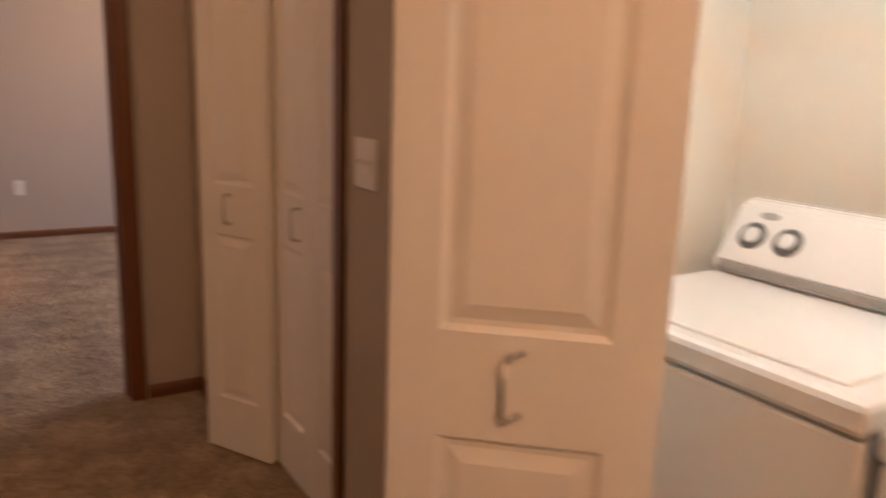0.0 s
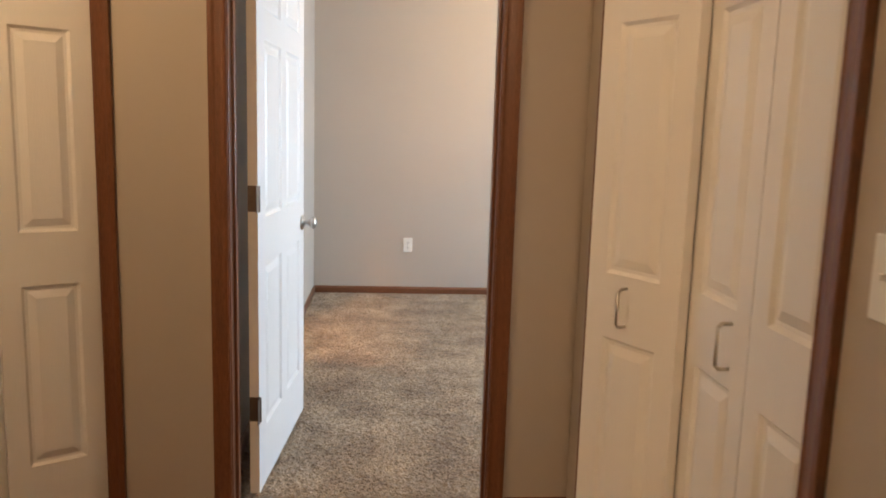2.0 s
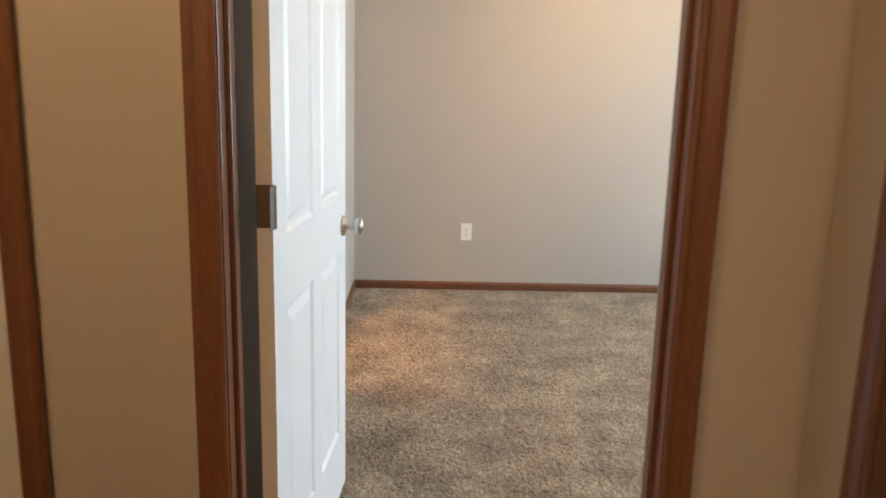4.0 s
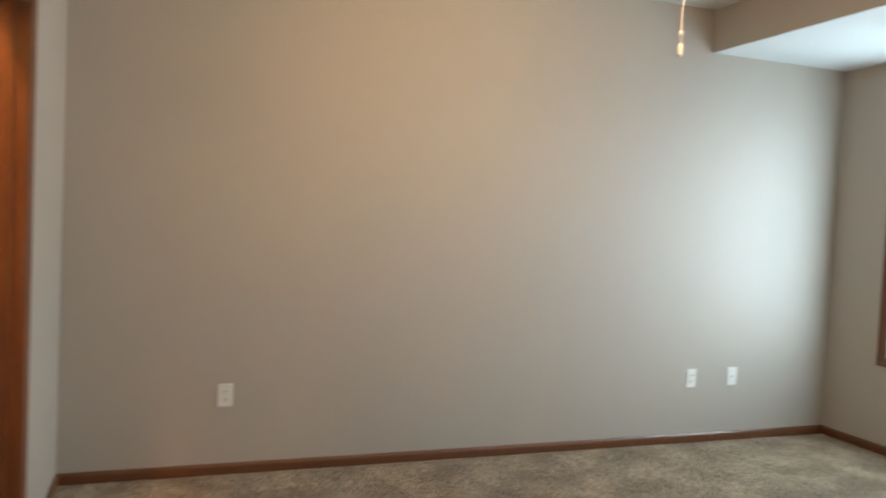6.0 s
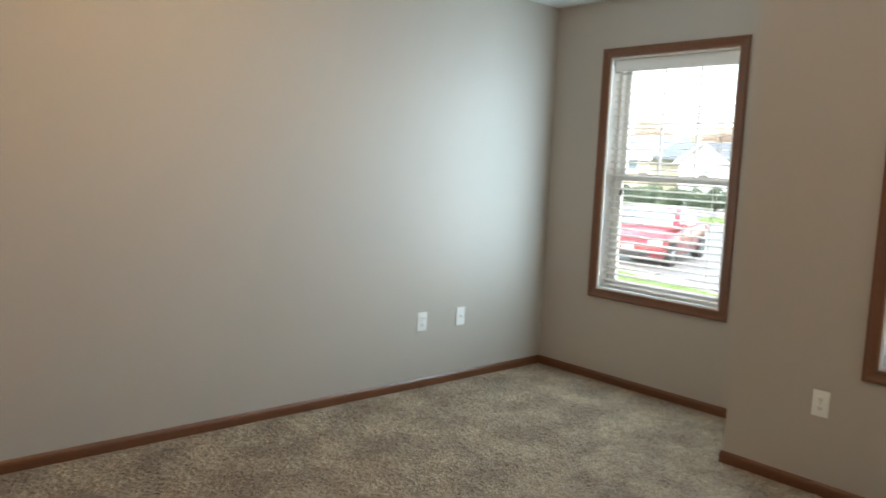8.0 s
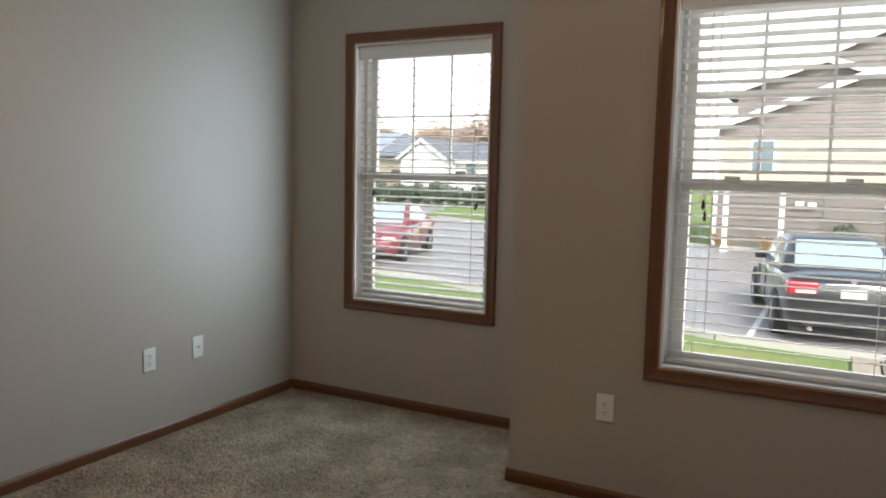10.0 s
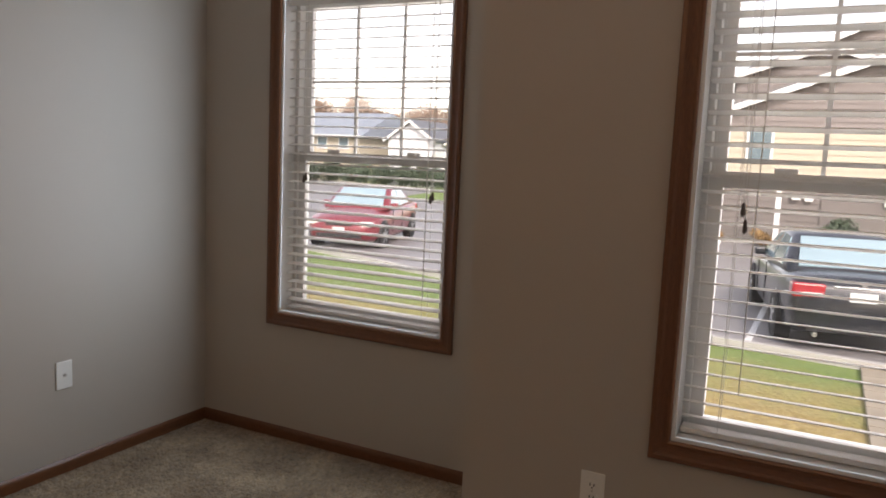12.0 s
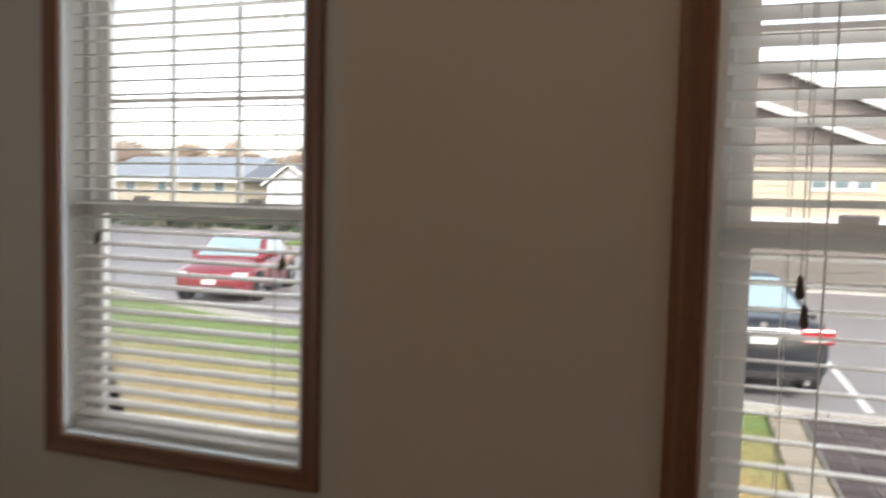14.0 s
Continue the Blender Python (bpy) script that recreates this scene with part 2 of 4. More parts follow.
structure("wall_doorway",
          quick((-3.2, -1.55, DOOR_Y0, DOOR_Y1, -0.03, HIGH), (-0.824, OPEN_L - 0.02, DOOR_Y0, DOOR_Y1, -0.03, HIGH),
                (-1.55, -0.824, DOOR_Y0, DOOR_Y1, HEAD, HIGH), (OPEN_L - 0.02, OPEN_R + 0.02, DOOR_Y0, DOOR_Y1, HEAD + 0.02, HIGH),
                (OPEN_R + 0.02, WIN2_X, DOOR_Y0, DOOR_Y1, -0.03, HIGH)), PAINT,
          "greige painted wall between hall and bedroom with a doorway", "wall")


def window_wall(name, x, y0, y1, wy0, wy1, wz0, wz1, thick, label):
    structure(name, quick((x, x + thick, y0, wy0, -1.2, HIGH), (x, x + thick, wy1, y1, -1.2, HIGH),
                          (x, x + thick, wy0, wy1, -1.2, wz0), (x, x + thick, wy0, wy1, wz1, HIGH)), PAINT, label, "wall")


WZ0, WZ1 = 0.614, 2.118
W1 = (5.475, 6.353)
W2 = (3.520, 4.398)
window_wall("wall_window_one", WIN1_X, JOG_Y, FAR_Y, W1[0], W1[1], WZ0, WZ1, 0.18, "greige wall of the window recess")
window_wall("wall_window_two", WIN2_X, DOOR_Y0, JOG_Y - T, W2[0], W2[1], WZ0, WZ1, 0.18, "greige wall around the second window")
structure("wall_jog", quick((WIN2_X, WIN1_X + 0.18, JOG_Y - T, JOG_Y, -1.2, HIGH)), PAINT,
          "greige return wall beside the window recess", "wall")

# hall walls
structure("wall_hall_closets",
          quick((HALL_R, HALL_R + T, 2.885, DOOR_Y0, -0.03, HIGH), (HALL_R, HALL_R + T, 1.185, 1.655, -0.03, HIGH),
                (HALL_R, HALL_R + T, 1.655, 2.885, HEAD, HIGH), (HALL_R, HALL_R + T, -0.42, 1.185, HEAD, HIGH),
                (HALL_R, HALL_R + T, -2.6, -0.42, -0.03, HIGH)), PAINT, "greige hall wall with two closet openings", "wall")
structure("wall_hall_corner", quick((HALL_L - T, HALL_L, 1.030, 1.230, -0.03, HIGH), (HALL_L - T, HALL_L, 0.164, 1.030, HEAD, HIGH),
                                  (HALL_L - T, HALL_L, -2.6, 0.164, -0.03, HIGH),
                                  (-3.2, HALL_L - T, 1.110, 1.230, -0.03, HIGH)), PAINT, "greige hall wall ending in a corner", "wall")
structure("wall_hall_end", quick((-3.2, 2.0, -2.6, -2.48, -0.03, HIGH)), PAINT, "greige wall closing the hall", "wall")
structure("wall_foyer", quick((-3.2, -3.08, -2.48, DOOR_Y0, -0.03, HIGH)), PAINT, "greige foyer wall", "wall")
structure("wall_laundry", quick((1.76, 1.88, -0.62, 1.40, -0.03, HIGH), (HALL_R + T, 1.76, 1.28, 1.40, -0.03, HIGH),
                              (HALL_R + T, 1.76, -0.62, -0.50, -0.03, HIGH)), LAUNDRY, "cream painted laundry closet wall", "wall")
structure("wall_linen", quick((1.45, 1.55, 1.40, DOOR_Y0, -0.03, HIGH)), PAINT, "greige closet back wall", "wall")
structure("floor_laundry", quick((HALL_R + T, 1.76, -0.5, 1.28, -0.03, -0.002)), CEILING, "pale vinyl laundry floor", "floor")
structure("floor_linen", quick((0.87, 1.45, 1.40, DOOR_Y0, -0.03, -0.004)), CARPET, "brown carpet inside the closet", "carpet")

# ceilings
structure("ceiling_hall", quick((-3.2, 2.0, -2.6, DOOR_Y0, LOW, LOW + 0.1)), CEILING, "white textured hall ceiling", "ceiling")
structure("ceiling_bedroom", quick((-1.3, 4.5, DOOR_Y0, 6.9, HIGH, HIGH + 0.1)), CEILING, "white textured bedroom ceiling", "ceiling")
structure("ceiling_soffit", quick((SOFFIT_X + 0.02, WIN1_X, DOOR_Y1, FAR_Y, LOW, LOW + 0.02)), CEILING,
          "white textured lower ceiling over the windows", "ceiling")
structure("soffit_face", quick((SOFFIT_X, SOFFIT_X + 0.02, DOOR_Y1, FAR_Y, LOW, HIGH)), PAINT,
          "greige painted drop of the soffit", "soffit")

# wood-look floor of the foyer, board by board
FOYER = tagged(new("foyer_floor"), "reddish wood-look plank floor of the foyer", "floor", kind="structure")
PLANK = material("reddish_plank", (0.17, 0.06, 0.028), 0.35, vary=0.25, scale=4, grain=0.35, grain_scale=40, stretch=(1, 14, 1),
                 coat=0.2, per_object=0.2)
plank_mesh = mesh_of(quick((0, 0.9, 0, 0.098, -0.03, -0.004), bevel=0.002), "plank", PLANK)
for r in range(19):
    for c in range(4):
        x = -3.3 + c * 0.902 - (r % 3) * 0.3
        if x + 0.9 > -0.30 or x < -3.1:
            continue
        ob = new("plank", plank_mesh)
        ob.parent = FOYER
        ob.location = (x, 1.232 + r * 0.1, 0)
fill = quick((-0.99, -0.455, 1.232, DOOR_Y0, -0.03, -0.006))
part("plank_border", fill, PLANK, FOYER)


def baseboard(name, pts, normal_sign=1):
    """Profiled base along a run from a to b; the wall lies on the far side of the normal."""
    a, b, n = pts
    a, b, n = Vector((*a, 0)), Vector((*b, 0)), Vector((*n, 0))
    bm = bmesh.new()
    prof = [(0, 0), (0.012, 0), (0.012, 0.036), (0.010, 0.046), (0.006, 0.053), (0.003, 0.057), (0, 0.057)]
    rings = [[bm.verts.new(p + n * u + Vector((0, 0, v))) for u, v in prof] for p in (a, b)]
    k = len(prof)
    for i in range(k):
        bm.faces.new((rings[0][i], rings[0][(i + 1) % k], rings[1][(i + 1) % k], rings[1][i]))
    bm.faces.new(rings[0])
    bm.faces.new(rings[1][::-1])
    along_y = abs((b - a).y) > abs((b - a).x)
    return structure(name, bm, OAK_Y if along_y else OAK_X, "stained oak baseboard along the wall", "baseboard")


baseboard("baseboard_far", ((ROOM_L, FAR_Y), (WIN1_X, FAR_Y), (0, -1)))
baseboard("baseboard_closet_far", ((ROOM_L, 5.895), (ROOM_L, FAR_Y), (1, 0)))
baseboard("baseboard_closet_near", ((ROOM_L, DOOR_Y1), (ROOM_L, 4.882), (1, 0)))
baseboard("baseboard_window_one", ((WIN1_X, JOG_Y), (WIN1_X, FAR_Y), (-1, 0)))
baseboard("baseboard_window_two", ((WIN2_X, DOOR_Y1), (WIN2_X, JOG_Y + 0.012), (-1, 0)))
baseboard("baseboard_jog", ((WIN2_X, JOG_Y), (WIN1_X, JOG_Y), (0, 1)))
baseboard("baseboard_doorway_right", ((0.522, DOOR_Y0), (HALL_R, DOOR_Y0), (0, -1)))
baseboard("baseboard_doorway_left", ((-0.780, DOOR_Y0), (-0.485, DOOR_Y0), (0, -1)))
baseboard("baseboard_hall_far", ((HALL_R, 2.955), (HALL_R, DOOR_Y0), (-1, 0)))
baseboard("baseboard_hall_switch", ((HALL_R, 1.255), (HALL_R, 1.590), (-1, 0)))
baseboard("baseboard_bedroom_door", ((0.522, DOOR_Y1), (WIN2_X, DOOR_Y1), (0, 1)))


PROFILE = [(0.0, 0.0), (0.0, 0.009), (0.006, 0.012), (0.012, 0.010), (0.020, 0.0105), (0.036, 0.014), (0.044, 0.0175), (0.056, 0.0175), (0.058, 0.015), (0.058, 0.0)]


def moulding(bm, start, across, out, along, cut0=0.0, cut1=0.0):
    """A profiled board: start is its inner corner, across points away from the opening, out from the wall, along its length.
    cut0, cut1: how much longer each end is at the outer edge than at the inner one (a mitre)."""
    start, across, out, along = Vector(start), Vector(across), Vector(out), Vector(along)
    d = along.normalized()
    rings = []
    for end, cut, sign in ((0, cut0, -1), (1, cut1, 1)):
        rings.append([bm.verts.new(start + along * end + across * u + out * v + d * (sign * cut * u / 0.058)) for u, v in PROFILE])
    k = len(PROFILE)
    for i in range(k):
        bm.faces.new((rings[0][i], rings[0][(i + 1) % k], rings[1][(i + 1) % k], rings[1][i]))
    bm.faces.new(rings[0][::-1])
    bm.faces.new(rings[1])
    return bm


def casing_set(name, u0, u1, head, plane, axis, out, label, width=0.062, jamb=None):
    """Mitred oak casing round an opening from u0 to u1 along the axis, on the wall face at plane; out is the side it stands
    proud. jamb: (from, to) depth of the lining."""
    root = tagged(new(name), label, "door frame", kind="structure")

    def world(u, d, z):
        return (u, d, z) if axis == "x" else (d, u, z)

    def put(nm, ua, ub, da, db, za, zb, bevel=0.004):
        bm = bmesh.new()
        if axis == "x":
            box(bm, ua, ub, da, db, za, zb, bevel)
        else:
            box(bm, da, db, ua, ub, za, zb, bevel)
        part(nm, bm, (OAK_X if axis == "x" else OAK_Y) if zb - za < 0.2 else OAK, root)

    normal = world(0, out, 0)
    part("casing_leg", moulding(bmesh.new(), world(u0 - 0.004, plane, -0.01), world(-1, 0, 0), normal, (0, 0, head + 0.014), 0, 0.058), OAK, root)
    part("casing_leg", moulding(bmesh.new(), world(u1 + 0.004, plane, -0.01), world(1, 0, 0), normal, (0, 0, head + 0.014), 0, 0.058), OAK, root)
    part("casing_head", moulding(bmesh.new(), world(u0 - 0.004, plane, head + 0.004), (0, 0, 1), normal, world(u1 - u0 + 0.008, 0, 0), 0.058, 0.058),
         OAK_X if axis == "x" else OAK_Y, root)
    if jamb:
        j0, j1 = jamb
        put("jamb", u0 - 0.018, u0, j0, j1, -0.01, head + 0.018, 0.002)
        put("jamb", u1, u1 + 0.018, j0, j1, -0.01, head + 0.018, 0.002)
        put("jamb_head", u0 + 0.001, u1 - 0.001, j0, j1, head, head + 0.018, 0.002)
        s0 = j0 + (j1 - j0) * 0.38
        put("door_stop", u0, u0 + 0.011, s0, s0 + 0.035, 0, head, 0.002)
        put("door_stop", u1 - 0.011, u1, s0, s0 + 0.035, 0, head, 0.002)
    return root


casing_set("door_frame_bedroom_hall", OPEN_L, OPEN_R, HEAD, DOOR_Y0, "x", -1, "stained oak casing and jamb of the bedroom doorway",
           jamb=(DOOR_Y0 - 0.001, DOOR_Y1 + 0.001))
casing_set("door_frame_bedroom_inside", OPEN_L, OPEN_R, HEAD, DOOR_Y1, "x", 1, "stained oak casing on the bedroom side of the doorway")
casing_set("door_frame_linen", 1.675, 2.865, HEAD, HALL_R, "y", -1, "stained oak casing round the hall closet",
           jamb=(HALL_R - 0.001, HALL_R + T + 0.001))
casing_set("door_frame_laundry", -0.40, 1.165, HEAD, HALL_R, "y", -1, "stained oak casing round the laundry closet",
           jamb=(HALL_R - 0.001, HALL_R + T + 0.001))
casing_set("door_frame_bedroom_closet", 4.948, 5.832, HEAD, ROOM_L, "y", 1, "stained oak casing round the bedroom closet",
           jamb=(ROOM_L - T - 0.001, ROOM_L + 0.001))
casing_set("door_frame_foyer_closet", -1.53, -0.842, HEAD, DOOR_Y0, "x", -1, "stained oak casing round the foyer closet",
           jamb=(DOOR_Y0 - 0.001, DOOR_Y1 + 0.001))
casing_set("door_frame_hall_corner", 0.182, 1.010, HEAD, HALL_L, "y", 1, "stained oak casing of a hall door",
           jamb=(HALL_L - T - 0.001, HALL_L + 0.001))

# ---- panelled doors ----


def panel_door(name, width, height, cols, label, rows=((0.20, 0.80), (0.97, 1.60), (1.70, 1.90)), stile=0.07, thick=0.034, category="door"):
    """A moulded door in its own frame: x along the width from the hinge, y through the thickness, z up."""
    root = thing(name, label, category)
    panels = {}
    gap = stile * 0.9
    pw = (width - 2 * stile - (cols - 1) * gap) / cols
    bm = bmesh.new()
    h = thick / 2
    xs = [0.0]
    for c in range(cols):
        a = stile + c * (pw + gap)
        xs += [a, a + pw]
    xs += [width]
    zs = [0.0]
    for a, b in rows:
        zs += [a, b]
    zs += [height]
    for side in (-1, 1):
        for i in range(len(xs) - 1):
            for j in range(len(zs) - 1):
                x0, x1, z0, z1 = xs[i], xs[i + 1], zs[j], zs[j + 1]
                if i % 2 == 1 and j % 2 == 1:
                    steps = [(0, 0), (0.009, -0.008), (0.018, -0.009), (0.042, -0.001)]
                    pm = panels.setdefault((i, j), None) or bmesh.new()
                    panels[i, j] = pm
                    loops = [[pm.verts.new((x, side * (h + d), z)) for x, z in
                              ((x0 + o, z0 + o), (x1 - o, z0 + o), (x1 - o, z1 - o), (x0 + o, z1 - o))] for o, d in steps]
                    for p, q in zip(loops, loops[1:]):
                        for k in range(4):
                            pm.faces.new((p[k], p[(k + 1) % 4], q[(k + 1) % 4], q[k]))
                    pm.faces.new(loops[-1])
                else:
                    bm.faces.new([bm.verts.new((x, side * h, z)) for x, z in ((x0, z0), (x1, z0), (x1, z1), (x0, z1))])
    for x in (0, width):
        bm.faces.new([bm.verts.new(v) for v in ((x, -h, 0), (x, h, 0), (x, h, height), (x, -h, height))])
    for z in (0, height):
        bm.faces.new([bm.verts.new(v) for v in ((0, -h, z), (width, -h, z), (width, h, z), (0, h, z))])
    bmesh.ops.remove_doubles(bm, verts=bm.verts, dist=0.0002)
    part("door_leaf", bm, WHITE, root)
    for pm in panels.values():
        part("raised_panel", pm, WHITE, root)
    return root


def pull(parent, x, z, side, length=0.098, lean=0.0):
    """A bent wire pull on a door face."""
    bm = bmesh.new()
    y0, y1 = side * 0.017, side * 0.047
    r = 0.0042
    path = [(x + lean, y0, z), (x + lean * 0.2, y1 - side * 0.008, z), (x, y1, z - 0.008), (x, y1, z - length + 0.008), (x + lean * 0.2, y1 - side * 0.008, z - length), (x + lean, y0, z - length)]
    for a, b in zip(path, path[1:]):
        cyl(bm, a, b, r, seg=10)
    for p in path[1:-1]:
        bmesh.ops.create_uvsphere(bm, u_segments=10, v_segments=6, radius=r, matrix=Matrix.Translation(p))
    part("pull_handle", bm, NICKEL, parent, "brushed nickel wire pull", smooth=True)


def knob(parent, x, z, side):
    bm = bmesh.new()
    prof = [(0.033, 0.0), (0.033, 0.004), (0.028, 0.010), (0.014, 0.013), (0.011, 0.020), (0.011, 0.030), (0.018, 0.038),
            (0.026, 0.046), (0.028, 0.054), (0.025, 0.062), (0.016, 0.067), (0.004, 0.068)]
    turned(bm, prof, 24, pose(x, side * 0.017, z, -90 * side, 0, 0))
    part("door_knob", bm, NICKEL, parent, "satin nickel round knob", smooth=True)


def place(ob, a, b, z=0.012):
    """Stand a door so that its hinge edge is at a and it runs towards b."""
    ob.matrix_world = pose(a[0], a[1], z, 0, 0, math.degrees(math.atan2(b[1] - a[1], b[0] - a[0])))


SIX = ((0.22, 0.83), (1.00, 1.62), (1.72, 1.93))
bedroom_door = panel_door("bedroom_door", 0.868, 2.03, 2, "white six-panel bedroom door standing open with nickel knobs", rows=SIX, stile=0.11)
knob(bedroom_door, 0.812, 0.90, -1)
knob(bedroom_door, 0.812, 0.90, 1)
place(bedroom_door, (-0.372, 3.228), (-0.308, 4.09))
for z in (0.32, 1.075, 1.83):
    bm = bmesh.new()
    box(bm, -0.002, 0.0, -0.017, 0.017, z - 0.045, z + 0.045, 0.0005)
    cyl(bm, (-0.005, -0.021, z - 0.045), (-0.005, -0.021, z + 0.045), 0.006)
    box(bm, -0.042, -0.004, -0.0235, -0.0215, z - 0.045, z + 0.045, 0.0005)
    part("hinge", bm, BRONZE, bedroom_door, "dark metal butt hinge")

# hall closet: one pair shut, one pair folded partly open
CL = 0.824
for i, (a, b, has_pull, side) in enumerate((
        ((CL, 1.699), (CL, 2.002), False, 1), ((CL, 2.006), (CL, 2.309), True, 1),
        ((0.789, 2.296), (0.644, 2.562), True, 1), ((0.662, 2.590), (0.806, 2.855), False, 1))):
    leaf = panel_door("closet_door_leaf", 0.303, 2.02, 1, ("white moulded bifold closet door leaf, shut flat" if i < 2 else
                      "white moulded bifold closet door leaf, folded half open") + (", wire pull" if has_pull else ""), stile=0.062)
    leaf["group"] = "hall closet doors"
    place(leaf, a, b)
    if has_pull:
        pull(leaf, 0.075 if i == 1 else 0.165, 0.94, side)

# laundry bifold, folded open
for a, b, has_pull in (((0.494, 0.895), (0.793, 0.624), True), ((0.520, 0.925), (0.800, 1.150), False)):
    leaf = panel_door("laundry_door_leaf", 0.403 if has_pull else 0.355, 2.02, 1, "white moulded bifold laundry door leaf, folded open" +
                      (" with a wire pull" if has_pull else ""), stile=0.075)
    leaf["group"] = "laundry doors"
    place(leaf, a, b)
    if has_pull:
        pull(leaf, 0.178, 0.945, -1, lean=0.024)

# foyer closet bifold, slightly open
for a, b in (((-1.115, 2.995), (-0.868, 3.155)), ((-1.135, 3.000), (-1.39, 3.155))):
    leaf = panel_door("foyer_closet_leaf", 0.296, 2.02, 1, "white moulded bifold leaf of the foyer closet, slightly folded", stile=0.062)
    leaf["group"] = "foyer closet doors"
    place(leaf, a, b)
structure("wall_foyer_closet_back", quick((-1.75, -0.6, 3.75, 3.85, -0.03, HIGH), (-1.75, -1.65, DOOR_Y1, 3.75, -0.03, HIGH),
                                      (-0.72, -0.62, DOOR_Y1, 3.75, -0.03, HIGH)), PAINT, "greige foyer closet inside wall", "wall")

# door in the hall wall, shut
hall_door = panel_door("hall_door", 0.824, 2.03, 2, "white six-panel hall door, shut", rows=SIX, stile=0.11)
place(hall_door, (HALL_L - 0.08, 0.184), (HALL_L - 0.08, 1.016))
knob(hall_door, 0.06, 0.90, -1)

# ---- windows ----


def window(name, x, y0, y1, z0, z1, label):
    """A double-hung window in a wall whose room face is at x, seen from the -x side."""
    root = tagged(new(name), label, "window", kind="structure")
    # mitred casing
    for y, sy in ((y0, -1), (y1, 1)):
        part("casing_leg", moulding(bmesh.new(), (x, y, z0), (0, sy, 0), (-1, 0, 0), (0, 0, z1 - z0), 0.058, 0.058), OAK, root, "stained oak window casing")
    for z, sz in ((z0, -1), (z1, 1)):
        part("casing_head" if sz > 0 else "casing_sill", moulding(bmesh.new(), (x, y0, z), (0, 0, sz), (-1, 0, 0), (0, y1 - y0, 0), 0.058, 0.058), OAK_Y, root,
             "stained oak window casing")
    # white lining of the reveal
    d = x + 0.095
    part("lining", quick((x + 0.001, d, y0, y0 + 0.012, z0, z1)), VINYL, root, "white window lining")
    part("lining", quick((x + 0.001, d, y1 - 0.012, y1, z0, z1)), VINYL, root, "white window lining")
    part("lining", quick((x + 0.001, d, y0 + 0.012, y1 - 0.012, z1 - 0.012, z1)), VINYL, root, "white window lining")
    part("window_sill", quick((x - 0.004, d, y0 + 0.012, y1 - 0.012, z0, z0 + 0.014), bevel=0.003), VINYL, root, "white window sill")
    # vinyl frame
    f = 0.030
    fx0, fx1 = x + 0.09, x + 0.17
    part("window_frame", quick((fx0, fx1, y0 + 0.002, y0 + f, z0, z1), bevel=0.003), VINYL, root)
    part("window_frame", quick((fx0, fx1, y1 - f, y1 - 0.002, z0, z1), bevel=0.003), VINYL, root)
    part("window_frame", quick((fx0 + 0.001, fx1, y0 + f, y1 - f, z0, z0 + 0.018), bevel=0.003), VINYL, root)
    part("window_frame", quick((fx0 + 0.001, fx1, y0 + f, y1 - f, z1 - f, z1), bevel=0.003), VINYL, root)
    for ya, sy in ((y0 + f, 1), (y1 - f, -1)):
        for dx in (0.042, 0.074):
            part("jamb_track", quick((fx0 + dx, fx0 + dx + 0.004, min(ya, ya + sy * 0.007), max(ya, ya + sy * 0.007), z0 + f, z1 - f)), VINYL, root)
    mid = z0 + (z1 - z0) * 0.495
    s = 0.038
    for nm, za, zb, sx in (("lower_sash", z0 + 0.018, mid + 0.022, fx0 + 0.012), ("upper_sash", mid - 0.022, z1 - f, fx0 + 0.045)):
        ya, yb = y0 + f, y1 - f
        sash = part(nm, quick((sx, sx + 0.03, ya, ya + s, za, zb), (sx, sx + 0.03, yb - s, yb, za, zb),
                              (sx, sx + 0.03, ya + s, yb - s, za, za + 0.034), (sx, sx + 0.03, ya + s, yb - s, zb - s - 0.008, zb)), VINYL, root)
        pane = part("pane", quick((sx + 0.013, sx + 0.017, ya + s - 0.002, yb - s + 0.002, za + 0.032, zb - s)), GLASS, sash)
        pane.visible_shadow = False
        if nm == "upper_sash":
            gy0, gy1, gz0, gz1 = ya + s, yb - s, za + 0.034, zb - s - 0.008
            for k in (1, 2):
                yy = gy0 + (gy1 - gy0) * k / 3
                part("muntin", quick((sx + 0.008, sx + 0.022, yy - 0.006, yy + 0.006, gz0, gz1)), VINYL, sash)
            zz = (gz0 + gz1) / 2
            part("muntin", quick((sx + 0.009, sx + 0.021, gy0, gy1, zz - 0.006, zz + 0.006)), VINYL, sash)
        else:
            for q in (0.24, 0.76):
                yy = ya + (yb - ya) * q
                part("sash_lock", quick((sx - 0.004, sx + 0.012, yy - 0.03, yy + 0.03, zb, zb + 0.014), bevel=0.004), VINYL, sash)
    return root


window("window_1", WIN1_X, W1[0], W1[1], WZ0, WZ1, "white vinyl double-hung window in stained oak casing, recess")
window("window_2", WIN2_X, W2[0], W2[1], WZ0, WZ1, "white vinyl double-hung window in stained oak casing beside the outlet")


